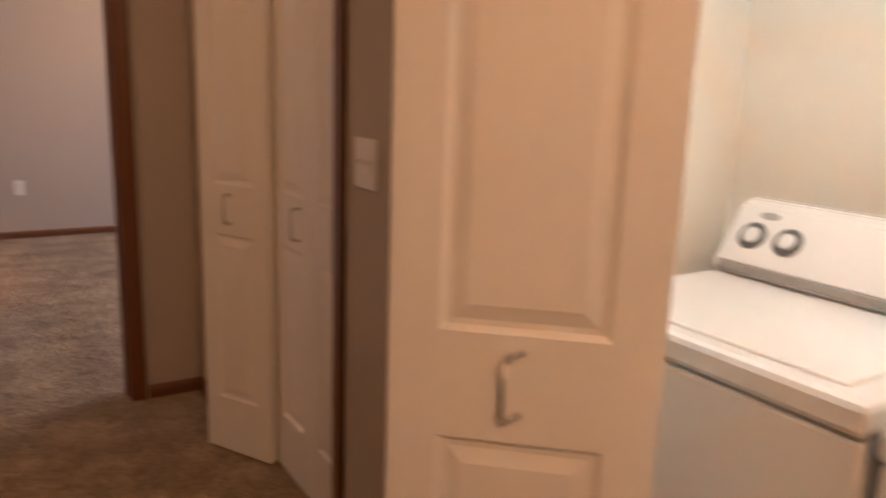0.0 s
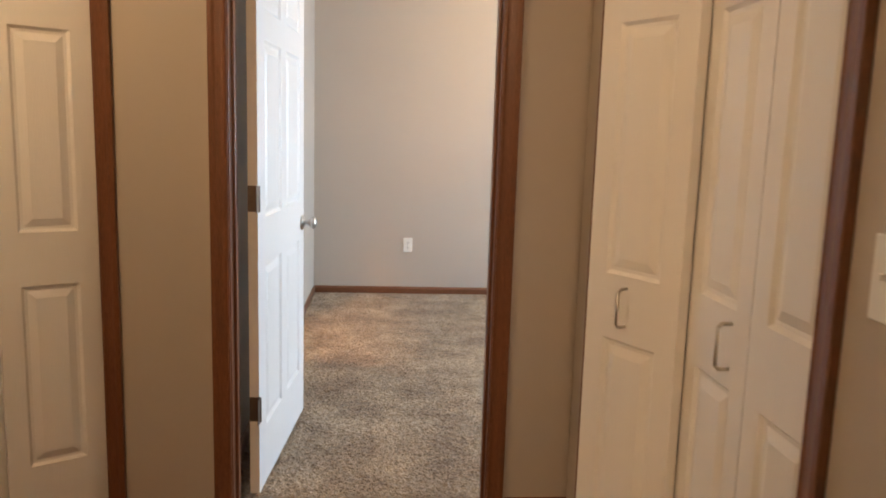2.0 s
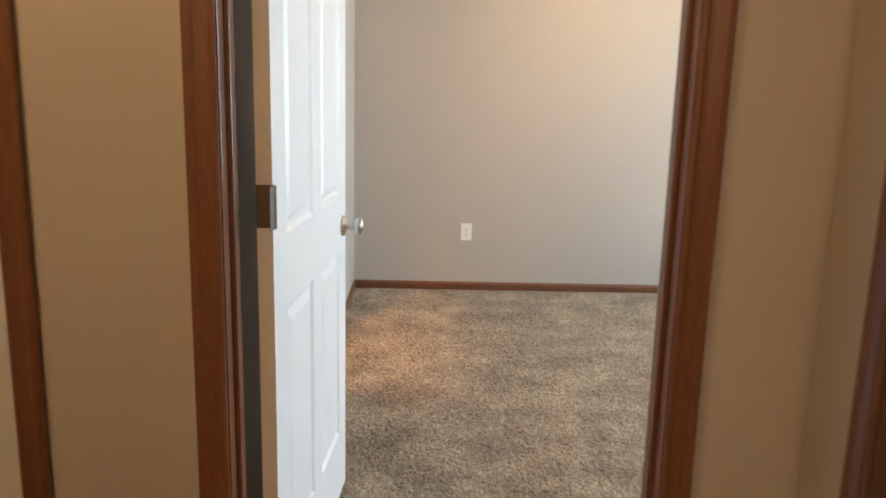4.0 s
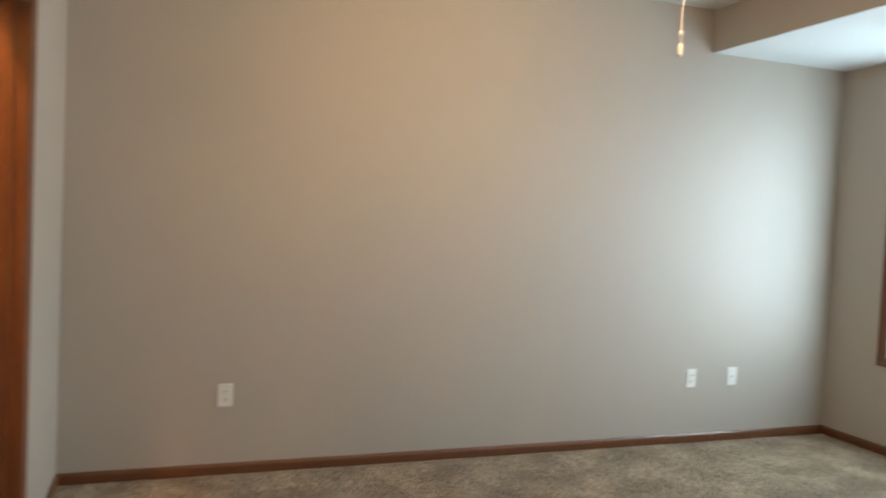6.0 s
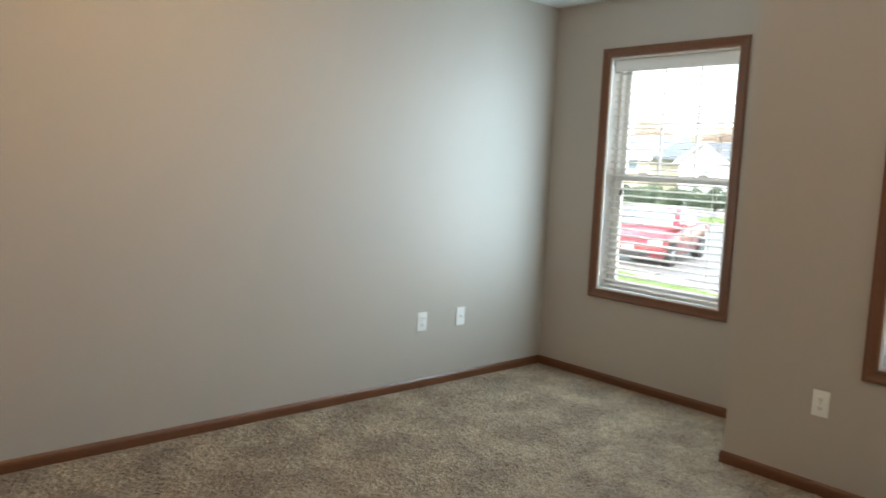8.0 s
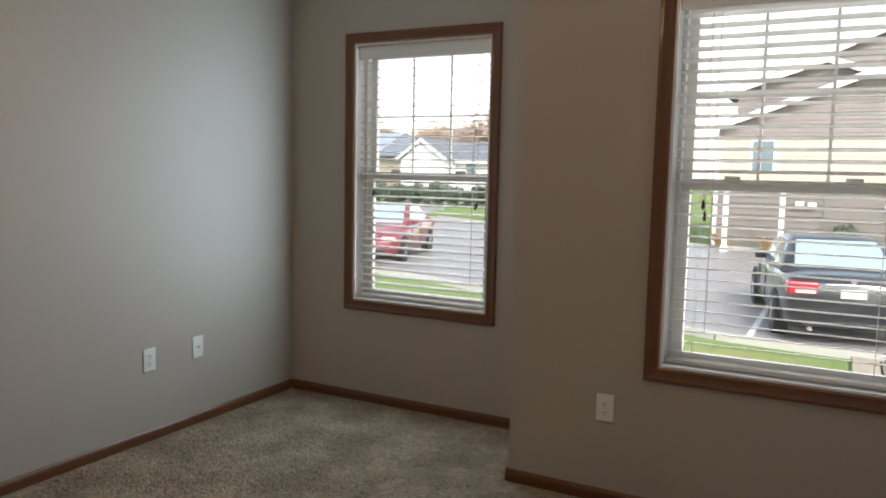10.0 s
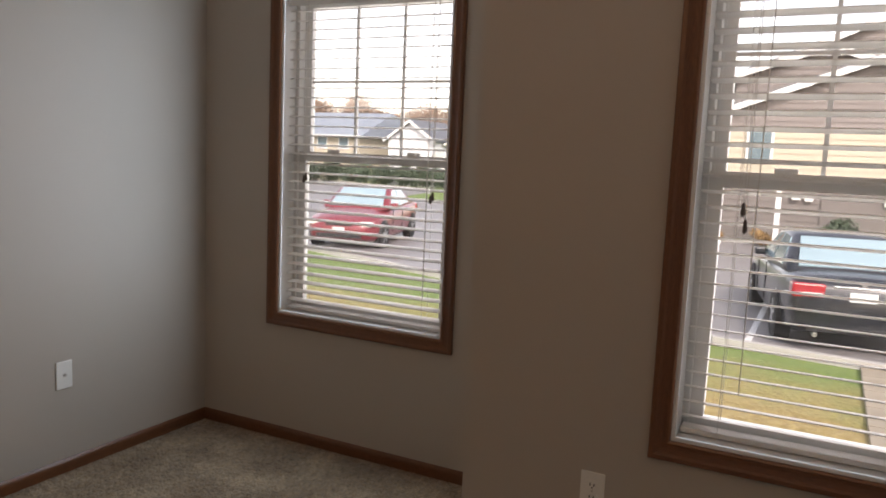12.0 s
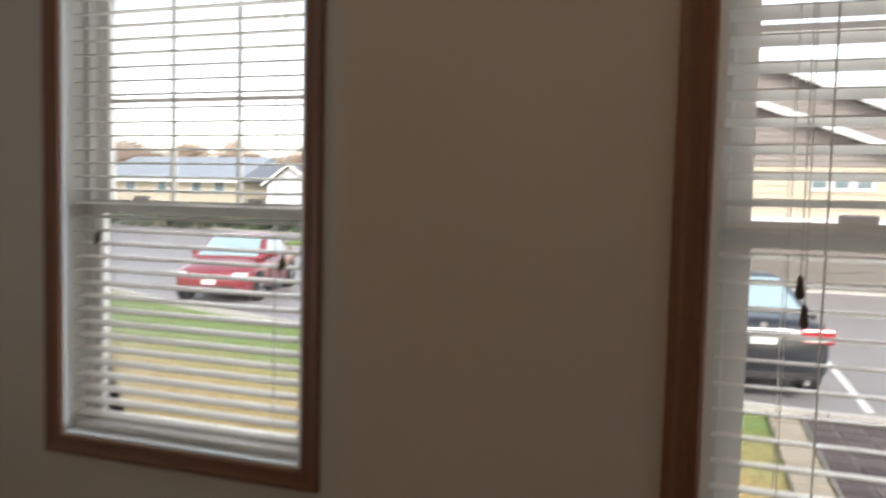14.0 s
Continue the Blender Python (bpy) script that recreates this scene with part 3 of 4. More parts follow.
def blind(x, y0, y1, z0, z1, label, pull_y, tassels, wand_y, tilt, tilt_y=None):
    """A lowered horizontal blind with open slats inside the reveal."""
    root = thing("window_blind", label, "blind", "blinds")
    ya, yb = y0 + 0.017, y1 - 0.017
    xc = x + 0.062
    bm = bmesh.new()
    box(bm, x + 0.022, x + 0.030, ya - 0.002, yb + 0.002, z1 - 0.086, z1 - 0.014, 0.003)
    part("valance", bm, SLAT, root, "white valance")
    part("headrail", quick((x + 0.034, x + 0.088, ya, yb, z1 - 0.058, z1 - 0.014), bevel=0.002), SLAT, root)
    pitch = 0.0432
    top, low = z1 - 0.100, z0 + 0.062
    count = int((top - low) / pitch) + 1
    bm = bmesh.new()
    prof = [(-0.025, -0.0012), (-0.012, 0.0008), (0.0, 0.0014), (0.012, 0.0008), (0.025, -0.0012)]
    th = 0.0028
    rows = []
    for yy in (ya, yb):
        rows.append([bm.verts.new((u, yy, v)) for u, v in prof] + [bm.verts.new((u, yy, v - th)) for u, v in reversed(prof)])
    k = len(rows[0])
    for i in range(k):
        bm.faces.new((rows[0][i], rows[0][(i + 1) % k], rows[1][(i + 1) % k], rows[1][i]))
    bm.faces.new(rows[0][::-1])
    bm.faces.new(rows[1])
    slat_mesh = mesh_of(bm, "slat", SLAT)
    rng = random.Random(3)
    for i in range(count):
        ob = new("slat", slat_mesh)
        ob.parent = root
        ob.matrix_world = pose(xc, 0, top - i * pitch, 0, tilt + rng.uniform(-1.2, 1.2), 0)
    zb = top - count * pitch
    part("bottom_rail", quick((xc - 0.026, xc + 0.026, ya, yb, z0 + 0.018, z0 + 0.034), bevel=0.003), SLAT, root)
    for f in (0.12, 0.88):
        yy = ya + (yb - ya) * f
        bm = bmesh.new()
        for dx in (-0.027, 0.027):
            cyl(bm, (xc + dx, yy, z0 + 0.03), (xc + dx, yy, z1 - 0.04), 0.0008, seg=6)
        part("ladder_cord", bm, CORD, root)
    hung = [(pull_y, dy, zt) for dy, zt in tassels]
    if tilt_y is not None:
        hung += [(tilt_y, 0.0, 1.285), (tilt_y, 0.012, 1.275)]
    for start, dy, zt in hung:
        cord = bmesh.new()
        cyl(cord, (x + 0.018, start + dy * 0.4, z1 - 0.07), (x + 0.014, start + dy, zt), 0.0011, seg=6)
        part("pull_cord", cord, CORD, root)
        bm = bmesh.new()
        turned(bm, [(0.002, 0.0), (0.0045, -0.005), (0.005, -0.012), (0.0065, -0.024), (0.007, -0.031), (0.0045, -0.037), (0.002, -0.038)], 12,
               pose(x + 0.014, start + dy, zt))
        part("tassel", bm, TASSEL, root, "dark turned wooden tassel", smooth=True)
    if wand_y is not None:
        bm = bmesh.new()
        cyl(bm, (x + 0.016, wand_y, z1 - 0.07), (x + 0.012, wand_y + 0.004, z0 + 0.16), 0.0016, seg=6)
        part("tilt_cord", bm, CORD, root)
    return root


blind(WIN1_X, W1[0], W1[1], WZ0, WZ1, "white slatted window blind lowered with open slats", W1[0] + 0.075, ((0.0, 1.235), (0.01, 1.222)), W1[0] + 0.10, -7, W1[1] - 0.14)
blind(WIN2_X, W2[0], W2[1], WZ0, WZ1, "white slatted window blind lowered, two pull cords with tassels", W2[1] - 0.135, ((0.0, 1.30), (-0.008, 1.255)), W2[1] - 0.17, 11)

# ---- plates on the walls ----


def plate(name, label, m, width=0.074, kind="outlet"):
    """A wall plate facing -y in its own frame, centred on its origin."""
    root = thing(name, label, "light switch" if kind == "switch" else "wall outlet", m=m)
    h = 0.118
    part("plate", quick((-width / 2, width / 2, -0.006, 0, -h / 2, h / 2), bevel=0.003), PLASTIC, root)
    if kind == "outlet":
        for dz in (-0.0195, 0.0195):
            bm = bmesh.new()
            box(bm, -0.017, 0.017, -0.0085, -0.005, dz - 0.014, dz + 0.014, 0.002)
            rec = part("receptacle", bm, PLASTIC, root)
            part("slots", quick((-0.0075, -0.0045, -0.0092, -0.008, dz - 0.003, dz + 0.006), (0.0045, 0.0075, -0.0092, -0.008, dz - 0.003, dz + 0.005),
                                (-0.0022, 0.0022, -0.0092, -0.008, dz - 0.0105, dz - 0.0065)), DARK, rec)
        bm = bmesh.new()
        cyl(bm, (0, -0.005, 0), (0, -0.0072, 0), 0.0035, seg=10)
        part("screw", bm, NICKEL, root)
    elif kind == "jack":
        bm = bmesh.new()
        cyl(bm, (0, -0.004, 0), (0, -0.013, 0), 0.0055, seg=12)
        part("socket", bm, NICKEL, root)
    else:
        for dx in (-0.023, 0.023):
            part("toggle_surround", quick((dx - 0.006, dx + 0.006, -0.0085, -0.005, -0.013, 0.013), bevel=0.001), PLASTIC, root)
            bm = bmesh.new()
            box(bm, dx - 0.004, dx + 0.004, -0.020, -0.006, 0.0, 0.009, 0.0015)
            part("toggle", bm, PLASTIC, root)
            for dz in (-0.030, 0.030):
                bm = bmesh.new()
                cyl(bm, (dx, -0.005, dz), (dx, -0.0072, dz), 0.003, seg=10)
                part("screw", bm, PLASTIC, root)
    return root


plate("outlet", "white duplex outlet low on the greige wall", pose(0.274, FAR_Y, 0.410))
plate("outlet", "white duplex outlet beside the cable plate", pose(3.150, FAR_Y, 0.416))
plate("cable_plate", "white cable plate with one small socket", pose(3.472, FAR_Y, 0.420), kind="jack")
plate("outlet", "white duplex outlet under the window wall", pose(WIN2_X, 4.612, 0.411, 0, 0, -90))
plate("light_switch", "white double toggle switch plate in the hall", pose(HALL_R, 1.498, 1.152, 0, 0, -90), 0.118, "switch")

# vent in the low ceiling
vent = thing("ceiling_vent", "white metal ceiling register above the window", "vent")
part("frame", quick((4.03, 4.19, 5.78, 6.16, LOW - 0.007, LOW), bevel=0.003), STEEL, vent)
for i in range(9):
    y = 5.82 + i * 0.038
    bm = quick((4.05, 4.17, y, y + 0.006, LOW - 0.013, LOW - 0.0075))
    part("slat", bm, SHADE if i % 2 else STEEL, vent)

# strike plate on the doorway's latch jamb
strike = thing("strike_plate", "satin nickel strike plate in the oak door jamb", "strike plate")
part("plate", quick((OPEN_R - 0.0025, OPEN_R - 0.0005, DOOR_Y1 - 0.040, DOOR_Y1 - 0.004, 0.88, 0.94), bevel=0.0005), NICKEL, strike)
part("latch_hole", quick((OPEN_R - 0.0032, OPEN_R - 0.0024, DOOR_Y1 - 0.030, DOOR_Y1 - 0.014, 0.897, 0.923)), DARK, strike)

# ---- ceiling fan with lit globe and pull chain ----
FX, FY = 1.511, 4.913
fan = thing("ceiling_fan", "white ceiling fan with a lit globe and pull chain", "ceiling fan", m=pose(FX, FY, 0))
bm = bmesh.new()
turned(bm, [(0.07, HIGH), (0.07, HIGH - 0.03), (0.03, HIGH - 0.06), (0.014, HIGH - 0.065), (0.014, HIGH - 0.13), (0.06, HIGH - 0.135),
            (0.11, HIGH - 0.16), (0.115, HIGH - 0.23), (0.08, HIGH - 0.27), (0.05, HIGH - 0.275)][::-1], 32)
part("motor", bm, ENAMEL, fan, smooth=True)
for i in range(5):
    bm = bmesh.new()
    box(bm, 0.20, 0.62, -0.06, 0.06, -0.003, 0.003, 0.002)
    box(bm, 0.10, 0.24, -0.018, 0.018, -0.004, 0.002, 0.001)
    bmesh.ops.transform(bm, matrix=pose(0, 0, HIGH - 0.205, 0, 0, 36 + i * 72) @ pose(0, 0, 0, 12, 0, 0), verts=bm.verts)
    part("blade", bm, ENAMEL, fan)
GLOBE = bpy.data.materials.new("lit_frosted_globe")
GLOBE.use_nodes = True
gp = GLOBE.node_tree.nodes["Principled BSDF"]
gp.inputs["Base Color"].default_value = (0.9, 0.85, 0.75, 1)
gp.inputs["Emission Color"].default_value = (1.0, 0.66, 0.36, 1)
gp.inputs["Emission Strength"].default_value = 4.0
bm = bmesh.new()
turned(bm, [(0.03, HIGH - 0.455), (0.07, HIGH - 0.440), (0.095, HIGH - 0.405), (0.10, HIGH - 0.37), (0.085, HIGH - 0.325), (0.055, HIGH - 0.295), (0.05, HIGH - 0.275)], 28)
globe = part("globe", bm, GLOBE, fan, "lit frosted glass globe", smooth=True)
globe.visible_shadow = False
bm = bmesh.new()
cyl(bm, (0.078, 0.098, HIGH - 0.30), (0.078, 0.098, 2.035), 0.0022, seg=8)
for i in range(30):
    bmesh.ops.create_icosphere(bm, subdivisions=1, radius=0.003, matrix=Matrix.Translation((0.078, 0.098, 2.04 + i * 0.011)))
chain = part("pull_chain", bm, CORD, fan, "white bead pull chain")
bm = bmesh.new()
turned(bm, [(0.001, 2.045), (0.007, 2.038), (0.008, 2.030), (0.004, 2.022), (0.002, 2.010), (0.002, 2.0), (0.008, 1.992), (0.009, 1.962), (0.007, 1.955), (0.001, 1.953)][::-1], 14,
       pose(0.078, 0.098, 0))
part("chain_pendant", bm, PLASTIC, fan, "white plastic chain pendant", smooth=True)

# hall ceiling lamp
for nm, x, y in (("hall_ceiling_light", -0.05, -0.9), ("foyer_ceiling_light", -1.1, 2.0), ("laundry_ceiling_light", 1.02, 0.46)):
    root = thing(nm, "frosted dome ceiling light, lit", "ceiling light", m=pose(x, y, LOW))
    bm = bmesh.new()
    turned(bm, [(0.02, -0.095), (0.08, -0.085), (0.12, -0.055), (0.135, -0.02), (0.135, -0.012)], 28)
    dome = part("dome", bm, GLOBE, root, smooth=True)
    dome.visible_shadow = False
    bm = bmesh.new()
    turned(bm, [(0.145, -0.014), (0.15, -0.008), (0.15, 0.0)], 28)
    part("base", bm, NICKEL, root)

bulb = thing("closet_bulb", "bare lit bulb on a closet wall bracket", "lamp", m=pose(-0.85, 5.05, 2.64))
bm = bmesh.new()
turned(bm, [(0.012, -0.045), (0.028, -0.030), (0.032, -0.01), (0.022, 0.02), (0.014, 0.04)], 18)
glow = part("glass", bm, GLOBE, bulb, smooth=True)
glow.visible_shadow = False
bm = bmesh.new()
cyl(bm, (0, 0, 0.04), (0, 0, HIGH - 2.64), 0.008, seg=10)
part("stem", bm, PLASTIC, bulb)

# ---- laundry ----


DIALRING = material("dark_grey_dial", (0.10, 0.10, 0.10), 0.35, vary=0.1)


def laundry_machine(name, label, y0, y1, height):
    root = thing(name, label, "washing machine" if name == "washer" else "dryer")
    x0, x1 = 1.035, 1.70
    part("cabinet", quick((x0 + 0.012, x1, y0 + 0.004, y1 - 0.004, 0.02, height - 0.062), bevel=0.01), ENAMEL, root)
    part("top", quick((x0, x1, y0, y1, height - 0.058, height), bevel=0.014), ENAMEL, root)
    part("lid", quick((x0 + 0.045, x1 - 0.20, y0 + 0.055, y1 - 0.05, height - 0.004, height + 0.007), bevel=0.006), ENAMEL, root, "white lid with a rounded edge")
    bm = bmesh.new()
    prof = [(x1 - 0.165, height), (x1 - 0.175, height + 0.03), (x1 - 0.085, height + 0.165), (x1 - 0.05, height + 0.178), (x1, height + 0.178), (x1, height)]
    ends = [[bm.verts.new((px, yy, pz)) for px, pz in prof] for yy in (y0 + 0.01, y1 - 0.01)]
    for i in range(6):
        bm.faces.new((ends[0][i], ends[0][(i + 1) % 6], ends[1][(i + 1) % 6], ends[1][i]))
    bm.faces.new(ends[0])
    bm.faces.new(ends[1][::-1])
    bmesh.ops.bevel(bm, geom=list(bm.edges), offset=0.008, segments=2, affect="EDGES")
    console = part("console", bm, ENAMEL, root, "white sloped control console")
    slope = math.degrees(math.atan2(0.135, 0.09))
    base = Vector((x1 - 0.130, 0, height + 0.0975))
    part("console_strip", quick((x1 - 0.178, x1 - 0.160, y0 + 0.03, y1 - 0.03, height + 0.012, height + 0.034), bevel=0.003), SHADE, root, "grey strip under the controls")
    for i, yy in enumerate((y1 - 0.085, y1 - 0.18, y0 + 0.14)):
        bm = bmesh.new()
        turned(bm, [(0.036, 0.0), (0.036, 0.004), (0.030, 0.005)], 24, Matrix.Translation((base.x, yy, base.z)) @ pose(0, 0, 0, 0, -slope, 0))
        ring = part("dial_ring", bm, DIALRING, console, "dark grey dial ring")
        bm = bmesh.new()
        turned(bm, [(0.021, 0.003), (0.020, 0.011), (0.016, 0.013), (0.002, 0.013)], 20, Matrix.Translation((base.x, yy, base.z)) @ pose(0, 0, 0, 0, -slope, 0))
        part("dial", bm, ENAMEL, console, smooth=False)
    bm = bmesh.new()
    turned(bm, [(0.022, 0.0), (0.022, 0.002), (0.002, 0.002)], 18, Matrix.Translation((x1 - 0.098, y1 - 0.105, height + 0.146)) @ pose(0, 0, 0, 0, -slope, 0) @ Matrix.Diagonal((0.45, 1.2, 1, 1)))
    part("badge", bm, SHADE, console, "small oval grey badge")
    for yy in (y0 + 0.06, y1 - 0.06):
        for xx in (x0 + 0.06, x1 - 0.06):
            bm = bmesh.new()
            cyl(bm, (xx, yy, -0.002), (xx, yy, 0.022), 0.02)
            part("foot", bm, DARK, root)
    return root


laundry_machine("washer", "white top-loading washing machine with two round dials", 0.455, 1.14, 0.905)
laundry_machine("dryer", "white clothes dryer beside the washing machine", -0.25, 0.437, 0.885)
shelf = thing("laundry_shelf", "white coated wire shelf fixed above the washing machine", "shelf")
for x, z, r in ((1.745, 1.74, 0.004), (1.54, 1.735, 0.0065), (1.425, 1.742, 0.005), (1.42, 1.715, 0.0035), (1.418, 1.690, 0.005)):
    bm = bmesh.new()
    cyl(bm, (x, -0.498, z), (x, 1.278, z), r, seg=8)
    part("rail", bm, PLASTIC, shelf, smooth=True)
bm = bmesh.new()
cyl(bm, (1.745, 0, 1.743), (1.42, 0, 1.743), 0.0024, seg=6)
cyl(bm, (1.42, 0, 1.743), (1.418, 0, 1.690), 0.0030, seg=6)
wire_mesh = mesh_of(bm, "wire", PLASTIC)
for i in range(69):
    wire = new("wire", wire_mesh)
    wire.parent = shelf
    wire.matrix_world = pose(0, -0.47 + i * 0.0254, 0)

# ---- outside ----
INSIDE = set(bpy.data.objects)
GROUND = -0.9
def lawn_material():
    """Green turf that goes over into straw-coloured dead grass near the building."""
    m = bpy.data.materials.new("patchy_lawn")
    m.use_nodes = True
    n, l = m.node_tree.nodes, m.node_tree.links
    p = n["Principled BSDF"]
    p.inputs["Roughness"].default_value = 0.95
    tc = n.new("ShaderNodeTexCoord")
    sep = n.new("ShaderNodeSeparateXYZ")
    l.new(tc.outputs["Object"], sep.inputs[0])
    patch = n.new("ShaderNodeTexNoise")
    patch.inputs["Scale"].default_value, patch.inputs["Detail"].default_value = 0.9, 9
    patch.inputs["Roughness"].default_value = 0.72
    l.new(tc.outputs["Object"], patch.inputs["Vector"])
    along = n.new("ShaderNodeMath")
    along.operation = "MULTIPLY_ADD"
    along.inputs[1].default_value = -0.2
    l.new(sep.outputs["Y"], along.inputs[0])
    l.new(sep.outputs["X"], along.inputs[2])
    wob = n.new("ShaderNodeMath")
    wob.operation = "MULTIPLY_ADD"
    wob.inputs[1].default_value = 4.2
    l.new(patch.outputs[0], wob.inputs[0])
    l.new(along.outputs[0], wob.inputs[2])
    rng_ = n.new("ShaderNodeMapRange")
    rng_.inputs[1].default_value, rng_.inputs[2].default_value = 11.4, 13.6
    l.new(wob.outputs[0], rng_.inputs[0])
    blade = n.new("ShaderNodeTexNoise")
    blade.inputs["Scale"].default_value, blade.inputs["Detail"].default_value = 14, 8
    l.new(tc.outputs["Object"], blade.inputs["Vector"])
    dry = n.new("ShaderNodeValToRGB")
    dry.color_ramp.elements[0].position, dry.color_ramp.elements[0].color = 0.35, (0.24, 0.17, 0.06, 1)
    dry.color_ramp.elements[1].position, dry.color_ramp.elements[1].color = 0.65, (0.42, 0.32, 0.13, 1)
    green = n.new("ShaderNodeValToRGB")
    green.color_ramp.elements[0].position, green.color_ramp.elements[0].color = 0.35, (0.10, 0.16, 0.035, 1)
    green.color_ramp.elements[1].position, green.color_ramp.elements[1].color = 0.65, (0.19, 0.26, 0.07, 1)
    l.new(blade.outputs[0], dry.inputs[0])
    l.new(blade.outputs[0], green.inputs[0])
    mix = n.new("ShaderNodeMix")
    mix.data_type = "RGBA"
    l.new(rng_.outputs[0], mix.inputs[0])
    l.new(dry.outputs[0], mix.inputs[6])
    l.new(green.outputs[0], mix.inputs[7])
    l.new(mix.outputs[2], p.inputs["Base Color"])
    bp = n.new("ShaderNodeBump")
    bp.inputs["Strength"].default_value, bp.inputs["Distance"].default_value = 0.8, 0.03
    l.new(blade.outputs[0], bp.inputs["Height"])
    l.new(bp.outputs[0], p.inputs["Normal"])
    return m


GRASS = lawn_material()
ASPHALT = material("wet_grey_asphalt", (0.24, 0.225, 0.22), 0.5, vary=0.12, scale=0.4, grain=0.2, grain_scale=60)
CONCRETE = material("pale_concrete", (0.46, 0.44, 0.41), 0.8, vary=0.1, scale=1.0, grain=0.15, grain_scale=60)
structure("ground", quick((4.46, 1500, -1500, 1500, GROUND - 0.3, GROUND - 0.02)), GRASS, "lawn with straw-coloured patches reaching far out", "ground")

# lawn, street and kerbs


def sheet(name, pts, z0, z1, mat, label, category, kind="structure"):
    bm = bmesh.new()
    low = [bm.verts.new((x, y, z0)) for x, y in pts]
    top = [bm.verts.new((x, y, z1)) for x, y in pts]
    bm.faces.new(low[::-1])
    bm.faces.new(top)
    k = len(pts)
    for i in range(k):
        bm.faces.new((low[i], low[(i + 1) % k], top[(i + 1) % k], top[i]))
    return tagged(new(name, mesh_of(bm, name, mat)), label, category, kind=kind)


NEAR = [(12.6, -40), (12.75, 2.8), (13.1, 5.4), (15.5, 10.9), (17.5, 16.6), (23, 28), (50, 75)]
FARSIDE = [(62, 75), (50, 30), (38, 24), (33.5, 16), (29.5, 8), (28.6, 1.3), (28.4, -40)]
sheet("street", NEAR + FARSIDE, GROUND - 0.1, GROUND, ASPHALT, "damp grey asphalt street and parking", "road")
for line, nm in ((NEAR, "kerb_near"), (FARSIDE, "kerb_far")):
    bm = bmesh.new()
    for a, b in zip(line, line[1:]):
        va, vb = Vector((*a, 0)), Vector((*b, 0))
        n = (vb - va).cross(Vector((0, 0, 1))).normalized() * -0.12
        base = [va, vb, vb + n, va + n]
        vs = [bm.verts.new((p.x, p.y, z)) for z in (GROUND - 0.1, GROUND + 0.10) for p in base]
        for f in ((0, 1, 2, 3), (4, 5, 6, 7), (0, 1, 5, 4), (1, 2, 6, 5), (2, 3, 7, 6), (3, 0, 4, 7)):
            bm.faces.new([vs[i] for i in f])
    structure(nm, bm, CONCRETE, "pale concrete kerb along the street", "kerb")
for i in range(3):
    a = Vector((13.0, 5.3 - i * 2.7, 0))
    bm = quick((13.3, 18.3, 4.92 - i * 2.75, 5.02 - i * 2.75, GROUND, GROUND + 0.005))
    structure("parking_line", bm, material("road_paint", (0.72, 0.72, 0.70), 0.7, vary=0.15, scale=4), "white painted parking line", "road marking")
sheet("grass_island", [(38, 20), (42.5, 20.5), (43.5, 27), (39, 26)], GROUND, GROUND + 0.12, GRASS, "green grass island by the street", "lawn")

# dark paved bed and pale edging slabs near the house
PAVER = material("dark_brown_paver", (0.085, 0.065, 0.06), 0.85, vary=0.3, scale=8, grain=0.4, grain_scale=40, bump=0.6, bump_scale=30, per_object=0.25)
SLABM = material("tan_concrete_slab", (0.33, 0.28, 0.21), 0.85, vary=0.18, scale=3, grain=0.2, grain_scale=60, per_object=0.1)
JOINT = material("pale_joint_sand", (0.30, 0.27, 0.24), 0.9, vary=0.15, scale=6)
bed = sheet("paved_bed", [(7.2, 0.38), (12.9, 0.38), (12.95, 3.12), (7.2, 3.12)], GROUND, GROUND + 0.03, JOINT, "dark square pavers with pale joints in the lawn", "paving")
paver_mesh = mesh_of(quick((-0.138, 0.138, -0.138, 0.138, 0.0, 0.05), bevel=0.008), "paver", PAVER)
for i in range(19):
    for k in range(9):
        ob = new("paver", paver_mesh)
        ob.parent = bed
        ob.location = (7.36 + i * 0.3, 0.55 + k * 0.3, GROUND)
for i in range(8):
    root = thing("edging_slab", "pale concrete slab edging the paved bed", "paving slab", "slabs", pose(7.55 + i * 0.72, 3.33, GROUND - 0.02))
    part("slab", quick((-0.35, 0.35, -0.17, 0.17, 0, 0.055), bevel=0.01), SLABM, root)

# ---- cars ----
TYRE = material("tyre_rubber", (0.02, 0.02, 0.02), 0.8, vary=0.2)
RIM = material("alloy_rim", (0.55, 0.56, 0.58), 0.3, metal=1.0, vary=0.05)
CARGLASS = material("tinted_car_glass", (0.30, 0.42, 0.46), 0.06, vary=0.1, scale=1, coat=0.5)
TAIL = material("red_lamp_lens", (0.38, 0.02, 0.03), 0.15, vary=0.1, coat=0.6)
LENS = material("clear_lamp_lens", (0.75, 0.74, 0.70), 0.1, vary=0.05, coat=0.6)
TRIM = material("black_car_trim", (0.02, 0.02, 0.022), 0.5, vary=0.1)
PLATEM = material("number_plate", (0.62, 0.66, 0.66), 0.4, vary=0.1)


def loft(bm, rings, caps=True):
    rows = [[bm.verts.new(p) for p in r] for r in rings]
    k = len(rows[0])
    for a, b in zip(rows, rows[1:]):
        for i in range(k):
            bm.faces.new((a[i], a[(i + 1) % k], b[(i + 1) % k], b[i]))
    if caps:
        bm.faces.new(rows[0][::-1])
        bm.faces.new(rows[-1])
    return bm


